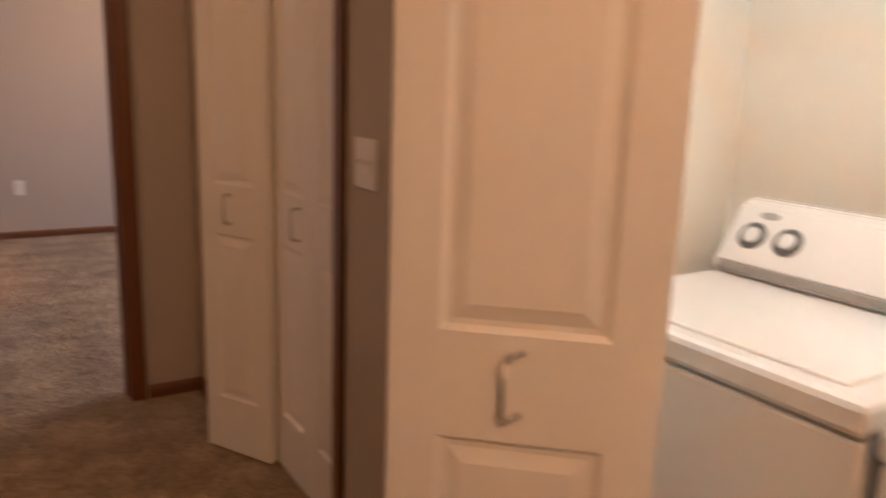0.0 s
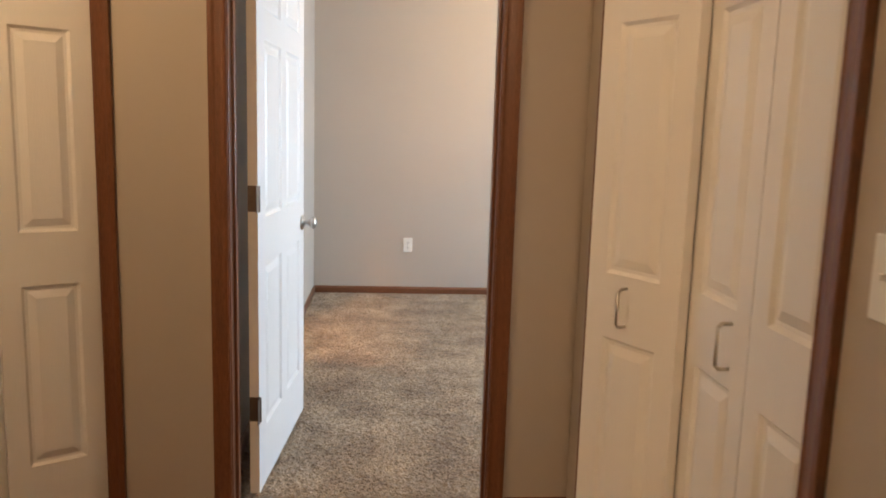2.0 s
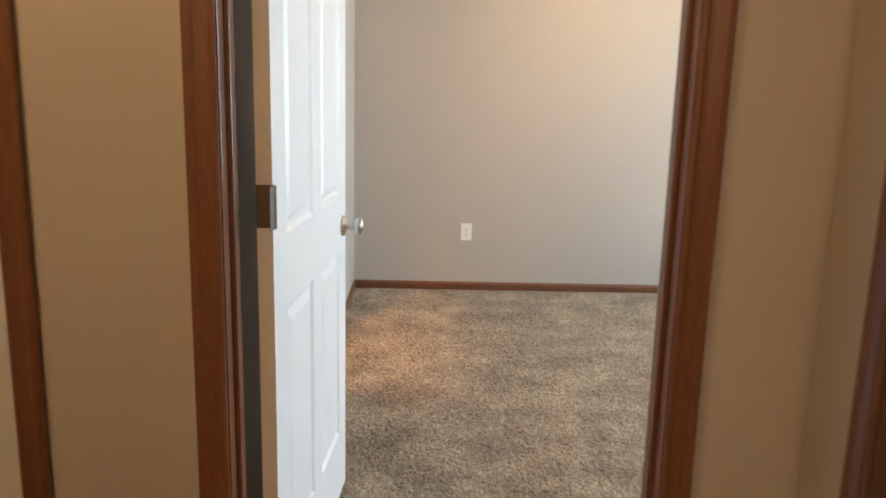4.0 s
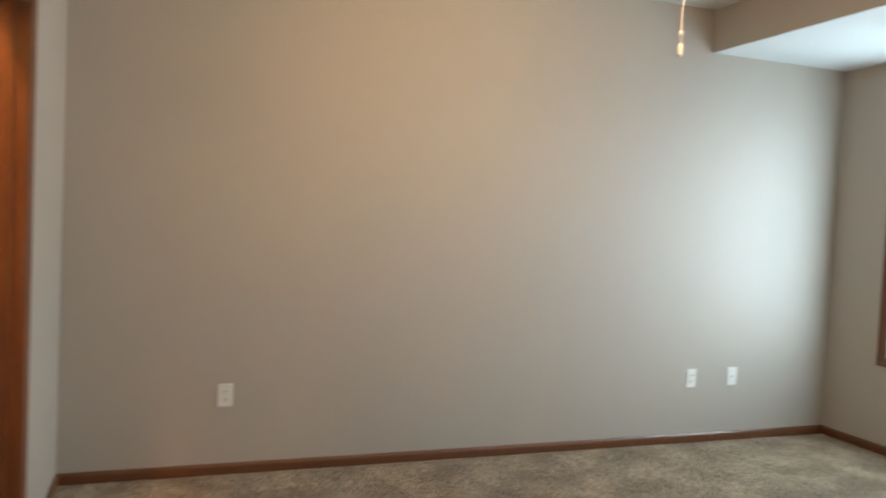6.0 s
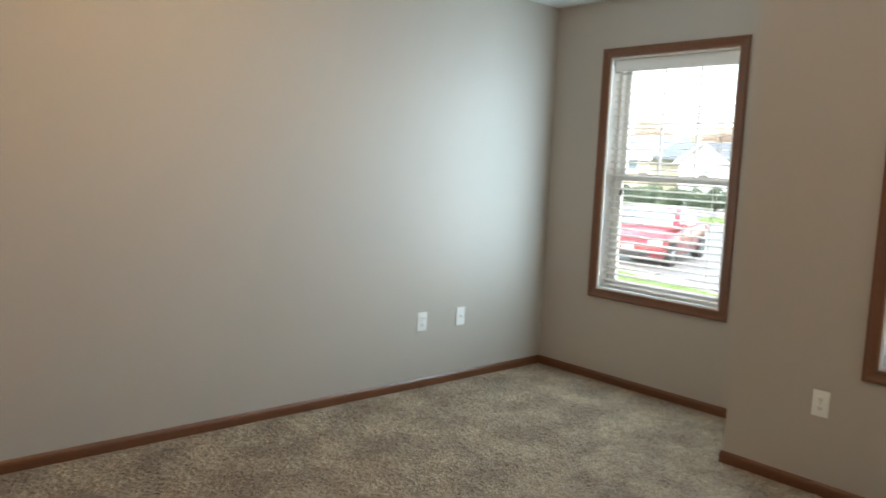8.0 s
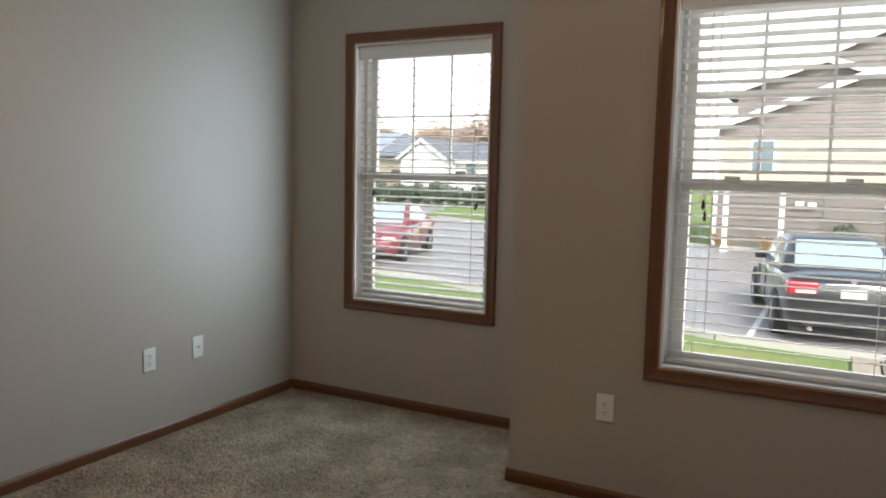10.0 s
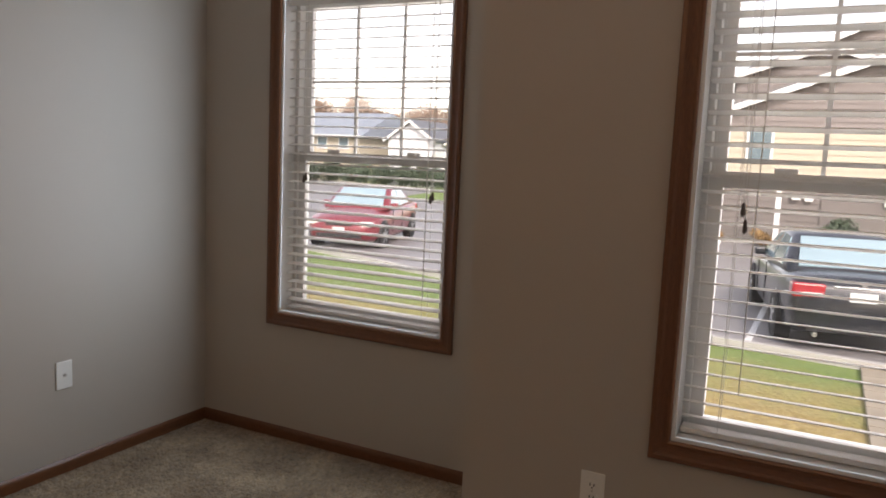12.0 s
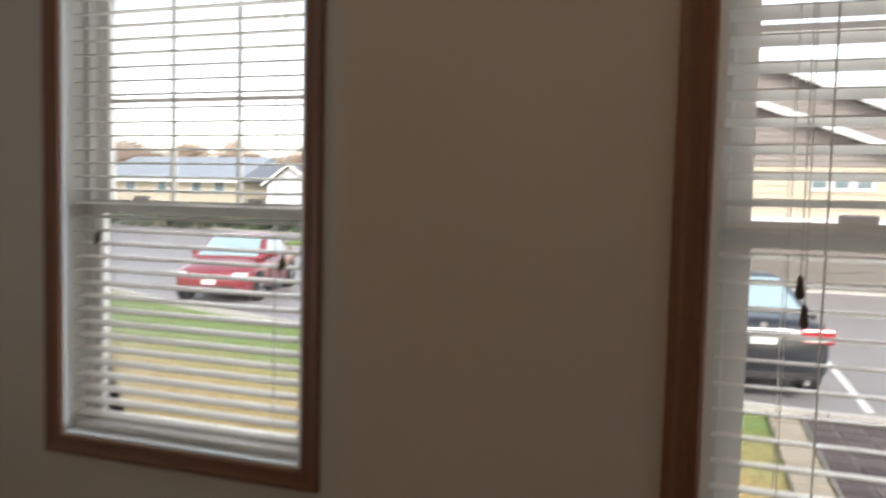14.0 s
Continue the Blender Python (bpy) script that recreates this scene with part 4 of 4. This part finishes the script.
def car(name, label, paint, m, tail_high=True):
    """A four-door saloon; x runs from nose to tail, y across, z up from the road."""
    root = thing(name, label, "car", m=m)
    st = [(0.00, 0.56, 0.40, 0.56, 0.60), (0.07, 0.72, 0.27, 0.63, 0.68), (0.30, 0.83, 0.20, 0.70, 0.76), (0.70, 0.87, 0.18, 0.76, 0.84),
          (1.20, 0.885, 0.18, 0.83, 0.92), (1.60, 0.89, 0.18, 0.86, 0.93), (2.60, 0.895, 0.18, 0.89, 0.94), (3.50, 0.89, 0.18, 0.93, 0.98),
          (4.00, 0.87, 0.20, 0.95, 1.01), (4.35, 0.83, 0.23, 0.94, 1.00), (4.52, 0.79, 0.27, 0.90, 0.97), (4.60, 0.72, 0.36, 0.80, 0.84)]
    bm = bmesh.new()
    rings = []
    for x, w, lo, sh, top in st:
        half = [(0.0, lo), (w * 0.86, lo), (w * 0.97, lo + 0.08), (w, (lo + sh) / 2), (w * 0.985, sh - 0.08), (w * 0.93, sh), (w * 0.6, top - 0.01), (0.0, top)]
        rings.append([(x, y, z) for y, z in half] + [(x, -y, z) for y, z in half[-2:0:-1]])
    loft(bm, rings)
    part("body", bm, paint, root, smooth=True)
    # cabin
    bm = bmesh.new()
    cab = [(1.18, 0.74, 0.90, 0.905), (1.62, 0.72, 0.90, 1.09), (2.08, 0.66, 0.90, 1.385), (2.55, 0.63, 0.90, 1.425), (3.05, 0.63, 0.90, 1.40),
           (3.48, 0.66, 0.92, 1.16), (3.95, 0.70, 0.95, 0.99)]
    rings = []
    for x, w, lo, top in cab:
        wb = 0.82
        f = (top - lo) / 0.52
        wt = wb + (w - wb) * min(1, f)
        half = [(0.0, lo), (wb, lo), ((wb + wt) / 2, (lo + top) / 2), (wt, top - 0.03 * f), (wt * 0.85, top), (0.0, top + 0.012)]
        rings.append([(x, y, z) for y, z in half] + [(x, -y, z) for y, z in half[-2:0:-1]])
    loft(bm, rings)
    part("cabin", bm, paint, root, smooth=True)

    def panel(nm, quad, mat, off):
        bm = bmesh.new()
        n = (Vector(quad[1]) - Vector(quad[0])).cross(Vector(quad[3]) - Vector(quad[0])).normalized()
        if n.dot(Vector(off)) < 0:
            n = -n
        a = [bm.verts.new(Vector(p) + n * 0.012) for p in quad]
        b = [bm.verts.new(Vector(p) - n * 0.02) for p in quad]
        bm.faces.new(a)
        bm.faces.new(b[::-1])
        for i in range(4):
            bm.faces.new((a[i], a[(i + 1) % 4], b[(i + 1) % 4], b[i]))
        return part(nm, bm, mat, root)

    panel("windscreen", [(1.26, -0.70, 0.955), (1.26, 0.70, 0.955), (2.04, 0.57, 1.375), (2.04, -0.57, 1.375)], CARGLASS, (-1, 0, 1))
    panel("rear_window", [(3.86, -0.66, 1.03), (3.86, 0.66, 1.03), (3.14, 0.55, 1.375), (3.14, -0.55, 1.375)], CARGLASS, (1, 0, 1))
    for s in (-1, 1):
        panel("side_window", [(1.62, s * 0.815, 0.955), (2.50, s * 0.815, 0.955), (2.50, s * 0.655, 1.365), (2.12, s * 0.67, 1.335)], CARGLASS, (0, s, 0))
        panel("side_window", [(2.57, s * 0.815, 0.955), (3.45, s * 0.80, 0.985), (3.08, s * 0.66, 1.345), (2.57, s * 0.655, 1.365)], CARGLASS, (0, s, 0))
        bm = bmesh.new()
        box(bm, 1.62, 1.78, s * 0.90 - 0.09, s * 0.90 + 0.09, 0.93, 1.05, 0.03)
        part("wing_mirror", bm, paint, root)
        bm = bmesh.new()
        box(bm, 0.03, 0.26, s * 0.64 - 0.15, s * 0.64 + 0.15, 0.56, 0.68, 0.03)
        part("headlight", bm, LENS, root, "clear headlight")
        bm = bmesh.new()
        box(bm, 4.36, 4.605, s * 0.63 - 0.20, s * 0.63 + 0.20, 0.71, 0.90, 0.03)
        lamp_ob = part("tail_light", bm, TAIL, root, "red tail light")
        part("reversing_lens", quick((4.602, 4.611, s * 0.60 - 0.13, s * 0.60 + 0.13, 0.745, 0.785)), LENS, lamp_ob)
        part("door_seam", quick((1.60, 1.608, s * 0.884, s * 0.899, 0.35, 0.88)), TRIM, root)
        part("door_seam", quick((2.53, 2.538, s * 0.888, s * 0.902, 0.35, 0.90)), TRIM, root)
        for wx in (0.85, 3.68):
            bm = bmesh.new()
            cyl(bm, (wx, s * 0.70, 0.32), (wx, s * 0.905, 0.32), 0.355, seg=28)
            part("wheel_arch", bm, TRIM, root)
            bm = bmesh.new()
            turned(bm, [(0.20, 0.0), (0.31, 0.0), (0.325, 0.02), (0.325, 0.19), (0.31, 0.21), (0.20, 0.21)], 28, pose(wx, s * 0.905 - (0.20 if s > 0 else -0.20), 0.325, -90 * s, 0, 0))
            wheel = part("wheel", bm, TYRE, root, "black tyre")
            bm = bmesh.new()
            cyl(bm, (wx, s * 0.86, 0.325), (wx, s * 0.918, 0.325), 0.06, seg=14)
            for k in range(5):
                d = pose(wx, s * 0.905, 0.325, 0, k * 72, 0)
                b2 = bmesh.new()
                box(b2, -0.03, 0.03, -0.012, 0.012, 0.04, 0.205, 0.006)
                bmesh.ops.transform(b2, matrix=d, verts=b2.verts)
                tmp = bpy.data.meshes.new("spoke")
                b2.to_mesh(tmp)
                b2.free()
                bm.from_mesh(tmp)
                bpy.data.meshes.remove(tmp)
            part("rim", bm, RIM, wheel, "silver alloy rim")
    part("front_plate", quick((-0.012, 0.012, -0.15, 0.15, 0.42, 0.53), bevel=0.004), PLATEM, root, "pale number plate")
    part("rear_plate", quick((4.56, 4.625, -0.16, 0.16, 0.70, 0.82), bevel=0.004), PLATEM, root, "pale number plate")
    part("grille", quick((-0.005, 0.06, -0.32, 0.32, 0.56, 0.62), bevel=0.01), TRIM, root)
    part("front_bumper_slot", quick((-0.002, 0.08, -0.55, 0.55, 0.28, 0.38), bevel=0.015), TRIM, root)
    part("rear_bumper_slot", quick((4.52, 4.60, -0.62, 0.62, 0.28, 0.37), bevel=0.015), TRIM, root)
    part("boot_strip", quick((4.52, 4.60, -0.34, 0.34, 0.865, 0.885), bevel=0.004), RIM, root, "bright boot strip")
    bm = bmesh.new()
    cyl(bm, (4.57, 0, 0.93), (4.59, 0, 0.93), 0.035, seg=18)
    part("badge", bm, RIM, root, "round bright badge")
    bm = bmesh.new()
    for s in (-1, 1):
        cyl(bm, (4.50, s * 0.52, 0.25), (4.63, s * 0.52, 0.25), 0.035, seg=12)
    part("exhaust", bm, RIM, root)
    return root


BLUEBLACK = material("dark_blue_black_paint", (0.016, 0.019, 0.025), 0.3, vary=0.1, coat=0.35)
REDPAINT = material("faded_red_paint", (0.23, 0.03, 0.04), 0.35, vary=0.1, coat=0.6)
# ---- houses ----
ROOFM = material("grey_shingle", (0.16, 0.17, 0.19), 0.9, vary=0.2, scale=3, grain=0.3, grain_scale=20)
BLUEROOF = material("blue_grey_shingle", (0.27, 0.31, 0.36), 0.9, vary=0.2, scale=3, grain=0.3, grain_scale=20)
TAUPE = material("taupe_siding", (0.235, 0.205, 0.19), 0.75, vary=0.06, scale=1)
BROWN = material("brown_siding", (0.18, 0.158, 0.145), 0.75, vary=0.06, scale=1)
BEIGE = material("beige_siding", (0.50, 0.44, 0.34), 0.75, vary=0.05, scale=1)
TRIMW = material("white_house_trim", (0.75, 0.75, 0.73), 0.6, vary=0.04, scale=1)
SIDEW = material("white_siding", (0.68, 0.69, 0.70), 0.7, vary=0.04, scale=1)
PANEM = material("dark_house_pane", (0.10, 0.16, 0.19), 0.08, vary=0.1, coat=0.3)


def prism(pts, x0, x1):
    """A polygon in the y-z plane drawn out from x0 to x1."""
    bm = bmesh.new()
    a = [bm.verts.new((x0, y, z)) for y, z in pts]
    b = [bm.verts.new((x1, y, z)) for y, z in pts]
    bm.faces.new(a)
    bm.faces.new(b[::-1])
    k = len(pts)
    for i in range(k):
        bm.faces.new((a[i], a[(i + 1) % k], b[(i + 1) % k], b[i]))
    return bm


def lap(parent, x, y0, y1, z0, z1, mat, gable=None, step=0.19):
    """Lapped boards on a face towards -x; gable = (y, z) of the peak cuts them to a triangle above z0."""
    z = z0
    while z < z1 - 0.02:
        a, b = y0, y1
        if gable:
            f = (z + step * 0.5 - z0) / (gable[1] - z0)
            a, b = y0 + (gable[0] - y0) * f, y1 + (gable[0] - y1) * f
            if b - a < 0.25:
                break
        bm = bmesh.new()
        zt = min(z + step, z1)
        vs = [bm.verts.new(v) for v in ((x - 0.035, a, z), (x - 0.035, b, z), (x - 0.006, b, zt), (x - 0.006, a, zt), (x, a, z), (x, b, z))]
        bm.faces.new((vs[0], vs[1], vs[2], vs[3]))
        bm.faces.new((vs[0], vs[4], vs[5], vs[1]))
        part("siding_board", bm, mat, parent)
        z += step


def gable_front(parent, x, y0, y1, ze, peak, depth, siding, roofm, over=0.45, base=None):
    """A gabled front at plane x with boards, white rakes and its roof running back."""
    if base is not None:
        part("upper_wall", quick((x + 0.02, x + depth - 0.5, y0 + 0.02, y1 - 0.02, base, ze)), siding, parent)
        lap(parent, x + 0.02, y0 + 0.02, y1 - 0.02, base, ze, siding)
    part("gable_wall", prism([(y0, ze), (y1, ze), peak], x, x + 0.3), siding, parent)
    lap(parent, x, y0, y1, ze, peak[1], siding, peak)
    for ya in (y0, y1):
        d = Vector((0, peak[0] - ya, peak[1] - ze))
        n = Vector((0, -d.z, d.y)).normalized() * (1 if d.y > 0 else -1)
        e = Vector((0, ya, ze)) - d.normalized() * over
        top = Vector((0, *peak))
        part("rake", prism([(e.y, e.z), (top.y, top.z), (top.y + n.y * 0.0, top.z + 0.24), (e.y + n.y * 0.2, e.z + abs(n.z) * 0.2)], x - 0.40, x - 0.30), TRIMW, parent, "white rake board")
        part("roof", prism([(e.y, e.z + 0.08), (top.y, top.z + 0.08), (top.y, top.z + 0.27), (e.y + n.y * 0.18, e.z + 0.08 + abs(n.z) * 0.18)], x - 0.298, x + depth), roofm, parent, "shingled roof slope")


def house_window(parent, x, y0, y1, z0, z1, bars=1):
    w = part("window", quick((x - 0.06, x - 0.02, y0 - 0.09, y1 + 0.09, z1, z1 + 0.1), (x - 0.06, x - 0.02, y0 - 0.09, y1 + 0.09, z0 - 0.1, z0),
                             (x - 0.058, x - 0.02, y0 - 0.09, y0, z0, z1), (x - 0.058, x - 0.02, y1, y1 + 0.09, z0, z1)), TRIMW, parent, "white framed window")
    part("pane", quick((x - 0.044, x - 0.036, y0, y1, z0, z1)), PANEM, w)


# the row house over the street
HX = 30.0
row = thing("row_house", "beige and taupe row house with layered gables", "house")
part("wall", quick((HX, HX + 10, -26, 8.0, GROUND - 0.1, 3.5)), BEIGE, row, "beige wall")
lap(row, HX, -26, 8.0, GROUND, 1.25, BROWN, step=0.21)
lap(row, HX, -26, 8.0, 1.45, 3.12, BEIGE, step=0.26)
lap(row, HX - 0.01, -26, 8.0, 3.12, 3.55, TAUPE, step=0.19)
part("belt_board", quick((HX - 0.07, HX, -26, 8.0, 1.26, 1.44)), TRIMW, row, "white belt board")
part("corner_board", quick((HX - 0.06, HX + 0.06, 7.92, 8.05, GROUND, 3.2)), TRIMW, row)
gable_front(row, HX - 0.02, -1.45, 7.55, 3.55, (3.05, 5.2), 7, TAUPE, ROOFM)
gable_front(row, HX + 1.5, 1.66, 7.6, 4.85, (4.63, 5.85), 8, TAUPE, ROOFM, base=3.5)
gable_front(row, HX + 3.0, -2.4, 7.8, 4.95, (2.7, 7.1), 6, TAUPE, ROOFM, base=3.5)
gable_front(row, HX - 0.02, -12.0, -3.2, 3.55, (-7.6, 5.2), 7, TAUPE, ROOFM)
gable_front(row, HX + 3.0, -13.4, -3.0, 4.95, (-8.2, 7.1), 6, TAUPE, ROOFM, base=3.5)
part("main_roof", prism([(-26, 3.2), (8.4, 3.2), (7.4, 4.2), (-26, 4.2)], HX + 3.4, HX + 9), ROOFM, row)
house_window(row, HX - 0.01, 6.10, 6.80, 1.95, 3.0)
for y in (0.68, 0.02, -0.64):
    house_window(row, HX - 0.01, y - 0.22, y + 0.22, 2.42, 2.86)
house_window(row, HX - 0.01, -7.2, -6.2, 1.62, 2.55)
for y0, y1 in ((-0.6, 4.4), (-10.6, -5.6)):
    door = part("garage_door", quick((HX - 0.05, HX - 0.035, y0, y1, GROUND + 0.02, 1.22)), BROWN, row, "brown sectional garage door")
    for k in range(4):
        part("door_section", quick((HX - 0.075, HX - 0.05, y0 + 0.03, y1 - 0.03, GROUND + 0.04 + k * 0.53, GROUND + 0.54 + k * 0.53), bevel=0.01), BROWN, door)
LAMPW = material("white_lamp_glass", (0.85, 0.85, 0.82), 0.3, vary=0.02)
for y, z in ((4.75, 0.75), (5.15, 0.78), (2.4, 0.72), (0.55, 0.66), (-1.0, 0.8)):
    fixture = thing("porch_lamp", "small white porch lamp fixed to the wall", "wall lamp", "porch lamps", pose(HX - 0.07, y, z))
    part("housing", quick((-0.12, 0.0, -0.14, 0.14, -0.11, 0.11), bevel=0.03), LAMPW, fixture)
for y in (7.4, 5.6):
    post = thing("porch_post", "white square porch post with a base", "post", "porch posts", pose(HX - 1.6, y, GROUND))
    part("shaft", quick((-0.08, 0.08, -0.08, 0.08, 0.2, 2.4), bevel=0.01), TRIMW, post)
    part("base", quick((-0.13, 0.13, -0.13, 0.13, -0.02, 0.2), bevel=0.02), TRIMW, post)


def far_house(name, label, x, y0, y1, ze, zr, wall, roofm, gable=None, windows=()):
    root = thing(name, label, "house")
    part("wall", quick((x, x + 9, y0, y1, GROUND - 0.1, ze)), wall, root)
    bm = bmesh.new()
    pts = [(x - 0.5, ze - 0.1), (x + 4.5, zr), (x + 9.5, ze - 0.1)]
    a = [bm.verts.new((px, y0 - 0.5, pz)) for px, pz in pts]
    b = [bm.verts.new((px, y1 + 0.5, pz)) for px, pz in pts]
    bm.faces.new(a)
    bm.faces.new(b[::-1])
    for i in range(3):
        bm.faces.new((a[i], a[(i + 1) % 3], b[(i + 1) % 3], b[i]))
    part("roof", bm, roofm, root, "shingled roof")
    part("fascia", quick((x - 0.53, x - 0.5, y0 - 0.5, y1 + 0.5, ze - 0.28, ze - 0.06)), TRIMW, root)
    if gable:
        ya, yb, zp = gable
        part("gable_block", quick((x - 2.0, x, ya, yb, GROUND - 0.1, ze)), wall, root)
        gable_front(root, x - 2.0, ya, yb, ze, ((ya + yb) / 2, zp), 6, wall, roofm, 0.3)
    for y, z in windows:
        house_window(root, x - 0.01, y - 0.45, y + 0.45, z - 0.5, z + 0.5)
    return root


far_house("bungalow", "white house with a front gable and grey roof", 57, 26.5, 37.0, 2.7, 4.35, SIDEW, ROOFM, (32.6, 36.8, 4.15), ((31.2, 1.9), (28.6, 1.9)))
far_house("bungalow", "beige bungalow under a blue-grey shingled roof", 55, 39.6, 53, 3.05, 5.1, BEIGE, BLUEROOF, None, ((43.4, 2.4), (41.2, 2.4), (46.8, 2.4), (50, 2.4)))
far_house("bungalow", "low brown house behind the garden hedge", 66, 44, 49.5, 3.0, 5.0, BROWN, ROOFM, None, ((46, 2.2), (48, 2.2)))

# ---- hedge, shrubs and bare trees ----
LEAF = material("evergreen_leaf", (0.075, 0.105, 0.065), 0.8, vary=0.4, scale=2, per_object=0.2)
TWIG = material("reddish_bare_twig", (0.36, 0.26, 0.20), 0.9, vary=0.3, scale=1, per_object=0.25)
BARK = material("grey_bark", (0.13, 0.10, 0.08), 0.9, vary=0.3, scale=6, bump=0.8, bump_scale=20)
SHRUB = material("straw_shrub", (0.34, 0.21, 0.09), 0.9, vary=0.35, scale=4)


def leaf_cloud(rng, count, radius, height, size, flat=0.6):
    """Many small leaf faces with an uneven outline and gaps."""
    verts, faces = [], []
    lobes = [(rng.uniform(-0.5, 0.5) * radius, rng.uniform(-0.5, 0.5) * radius, rng.uniform(0.25, 0.8) * height, rng.uniform(0.35, 0.6)) for _ in range(9)]
    for _ in range(count):
        lx, ly, lz, lr = rng.choice(lobes)
        d = Vector((rng.gauss(0, 1), rng.gauss(0, 1), rng.gauss(0, 1))).normalized() * (rng.random() ** 0.4)
        c = Vector((lx + d.x * lr * radius, ly + d.y * lr * radius, max(0.05, lz + d.z * lr * height * flat)))
        u = Vector((rng.gauss(0, 1), rng.gauss(0, 1), rng.gauss(0, 1))).normalized() * size
        v = u.orthogonal().normalized() * size * 0.5
        i = len(verts)
        verts += [c - u, c + v, c + u, c - v]
        faces.append((i, i + 1, i + 2, i + 3))
    me = bpy.data.meshes.new("crown")
    me.from_pydata([tuple(v) for v in verts], [], faces)
    return me


rng = random.Random(11)
shrub_mesh = leaf_cloud(rng, 2200, 1.35, 1.9, 0.11)
shrub_mesh.materials.append(LEAF)
for i in range(15):
    root = thing("evergreen_shrub", "dark evergreen shrub in the roadside hedge", "shrub", "hedge", pose(53 + rng.uniform(-0.4, 0.4), 27 + i * 1.75, GROUND, 0, 0, rng.uniform(0, 360)))
    crown = new("crown", shrub_mesh)
    crown.parent = root
    crown.scale = (1.0, 1.0, rng.uniform(0.75, 1.0))
    bm = bmesh.new()
    cyl(bm, (0, 0, -0.05), (0, 0, 0.6), 0.05, 0.03, seg=8)
    part("stem", bm, BARK, root)

tree_mesh = leaf_cloud(rng, 4200, 2.9, 6.6, 0.12, 0.5)
tree_mesh.materials.append(TWIG)
for i in range(28):
    y = 28 + i * 2.0 + rng.uniform(-1, 1)
    root = thing("bare_tree", "bare autumn tree with reddish brown twigs", "tree", "far trees", pose(80 + rng.uniform(-4, 8), y, GROUND, 0, 0, rng.uniform(0, 360)))
    crown = new("crown", tree_mesh)
    crown.parent = root
    s = rng.uniform(0.95, 1.4)
    crown.matrix_world = root.matrix_world @ Matrix.Translation((0, 0, 1.6)) @ Matrix.Diagonal((s, s, s, 1))
    bm = bmesh.new()
    cyl(bm, (0, 0, -0.1), (0, 0, 4.0), 0.22, 0.09, seg=10)
    for k in range(7):
        a = rng.uniform(0, 6.28)
        z = rng.uniform(1.8, 3.8)
        cyl(bm, (0, 0, z), (math.cos(a) * 1.6, math.sin(a) * 1.6, z + rng.uniform(1.5, 3.0)), 0.07, 0.02, seg=6)
    part("trunk", bm, BARK, root)

straw_mesh = leaf_cloud(rng, 500, 0.4, 0.6, 0.06)
straw_mesh.materials.append(SHRUB)
for x, y in ((28.9, 6.1), (29.2, 3.6), (29.0, -2.4), (29.3, 7.7)):
    root = thing("garden_shrub", "straw-coloured low shrub by the wall", "shrub", "wall shrubs", pose(x, y, GROUND - 0.02))
    crown = new("crown", straw_mesh)
    crown.parent = root

bush_mesh = leaf_cloud(rng, 1500, 0.7, 1.15, 0.07)
bush_mesh.materials.append(LEAF)
root = thing("wall_bush", "dark evergreen bush against the brown wall", "shrub", m=pose(29.35, 3.77, GROUND - 0.02))
crown = new("crown", bush_mesh)
crown.parent = root

# the street side lies a little nearer than drawn above: shrink it about the windows
CENTRE = Vector((1.5, 4.2, -1.10))
NEARER = Matrix.Translation(CENTRE) @ Matrix.Scale(0.9, 4) @ Matrix.Translation(-CENTRE)
for ob in [o for o in bpy.data.objects if o not in INSIDE and o.parent is None]:
    ob.matrix_world = NEARER @ ob.matrix_world
ROAD = CENTRE.z + 0.9 * (GROUND - CENTRE.z)
car("parked_car", "dark blue-black saloon car parked tail towards the lawn", BLUEBLACK, pose(16.7, 4.47, ROAD, 0, 0, 191))
car("parked_car", "red saloon car parked nose towards the lawn", REDPAINT, pose(16.1, 14.3, ROAD, 0, 0, 16))
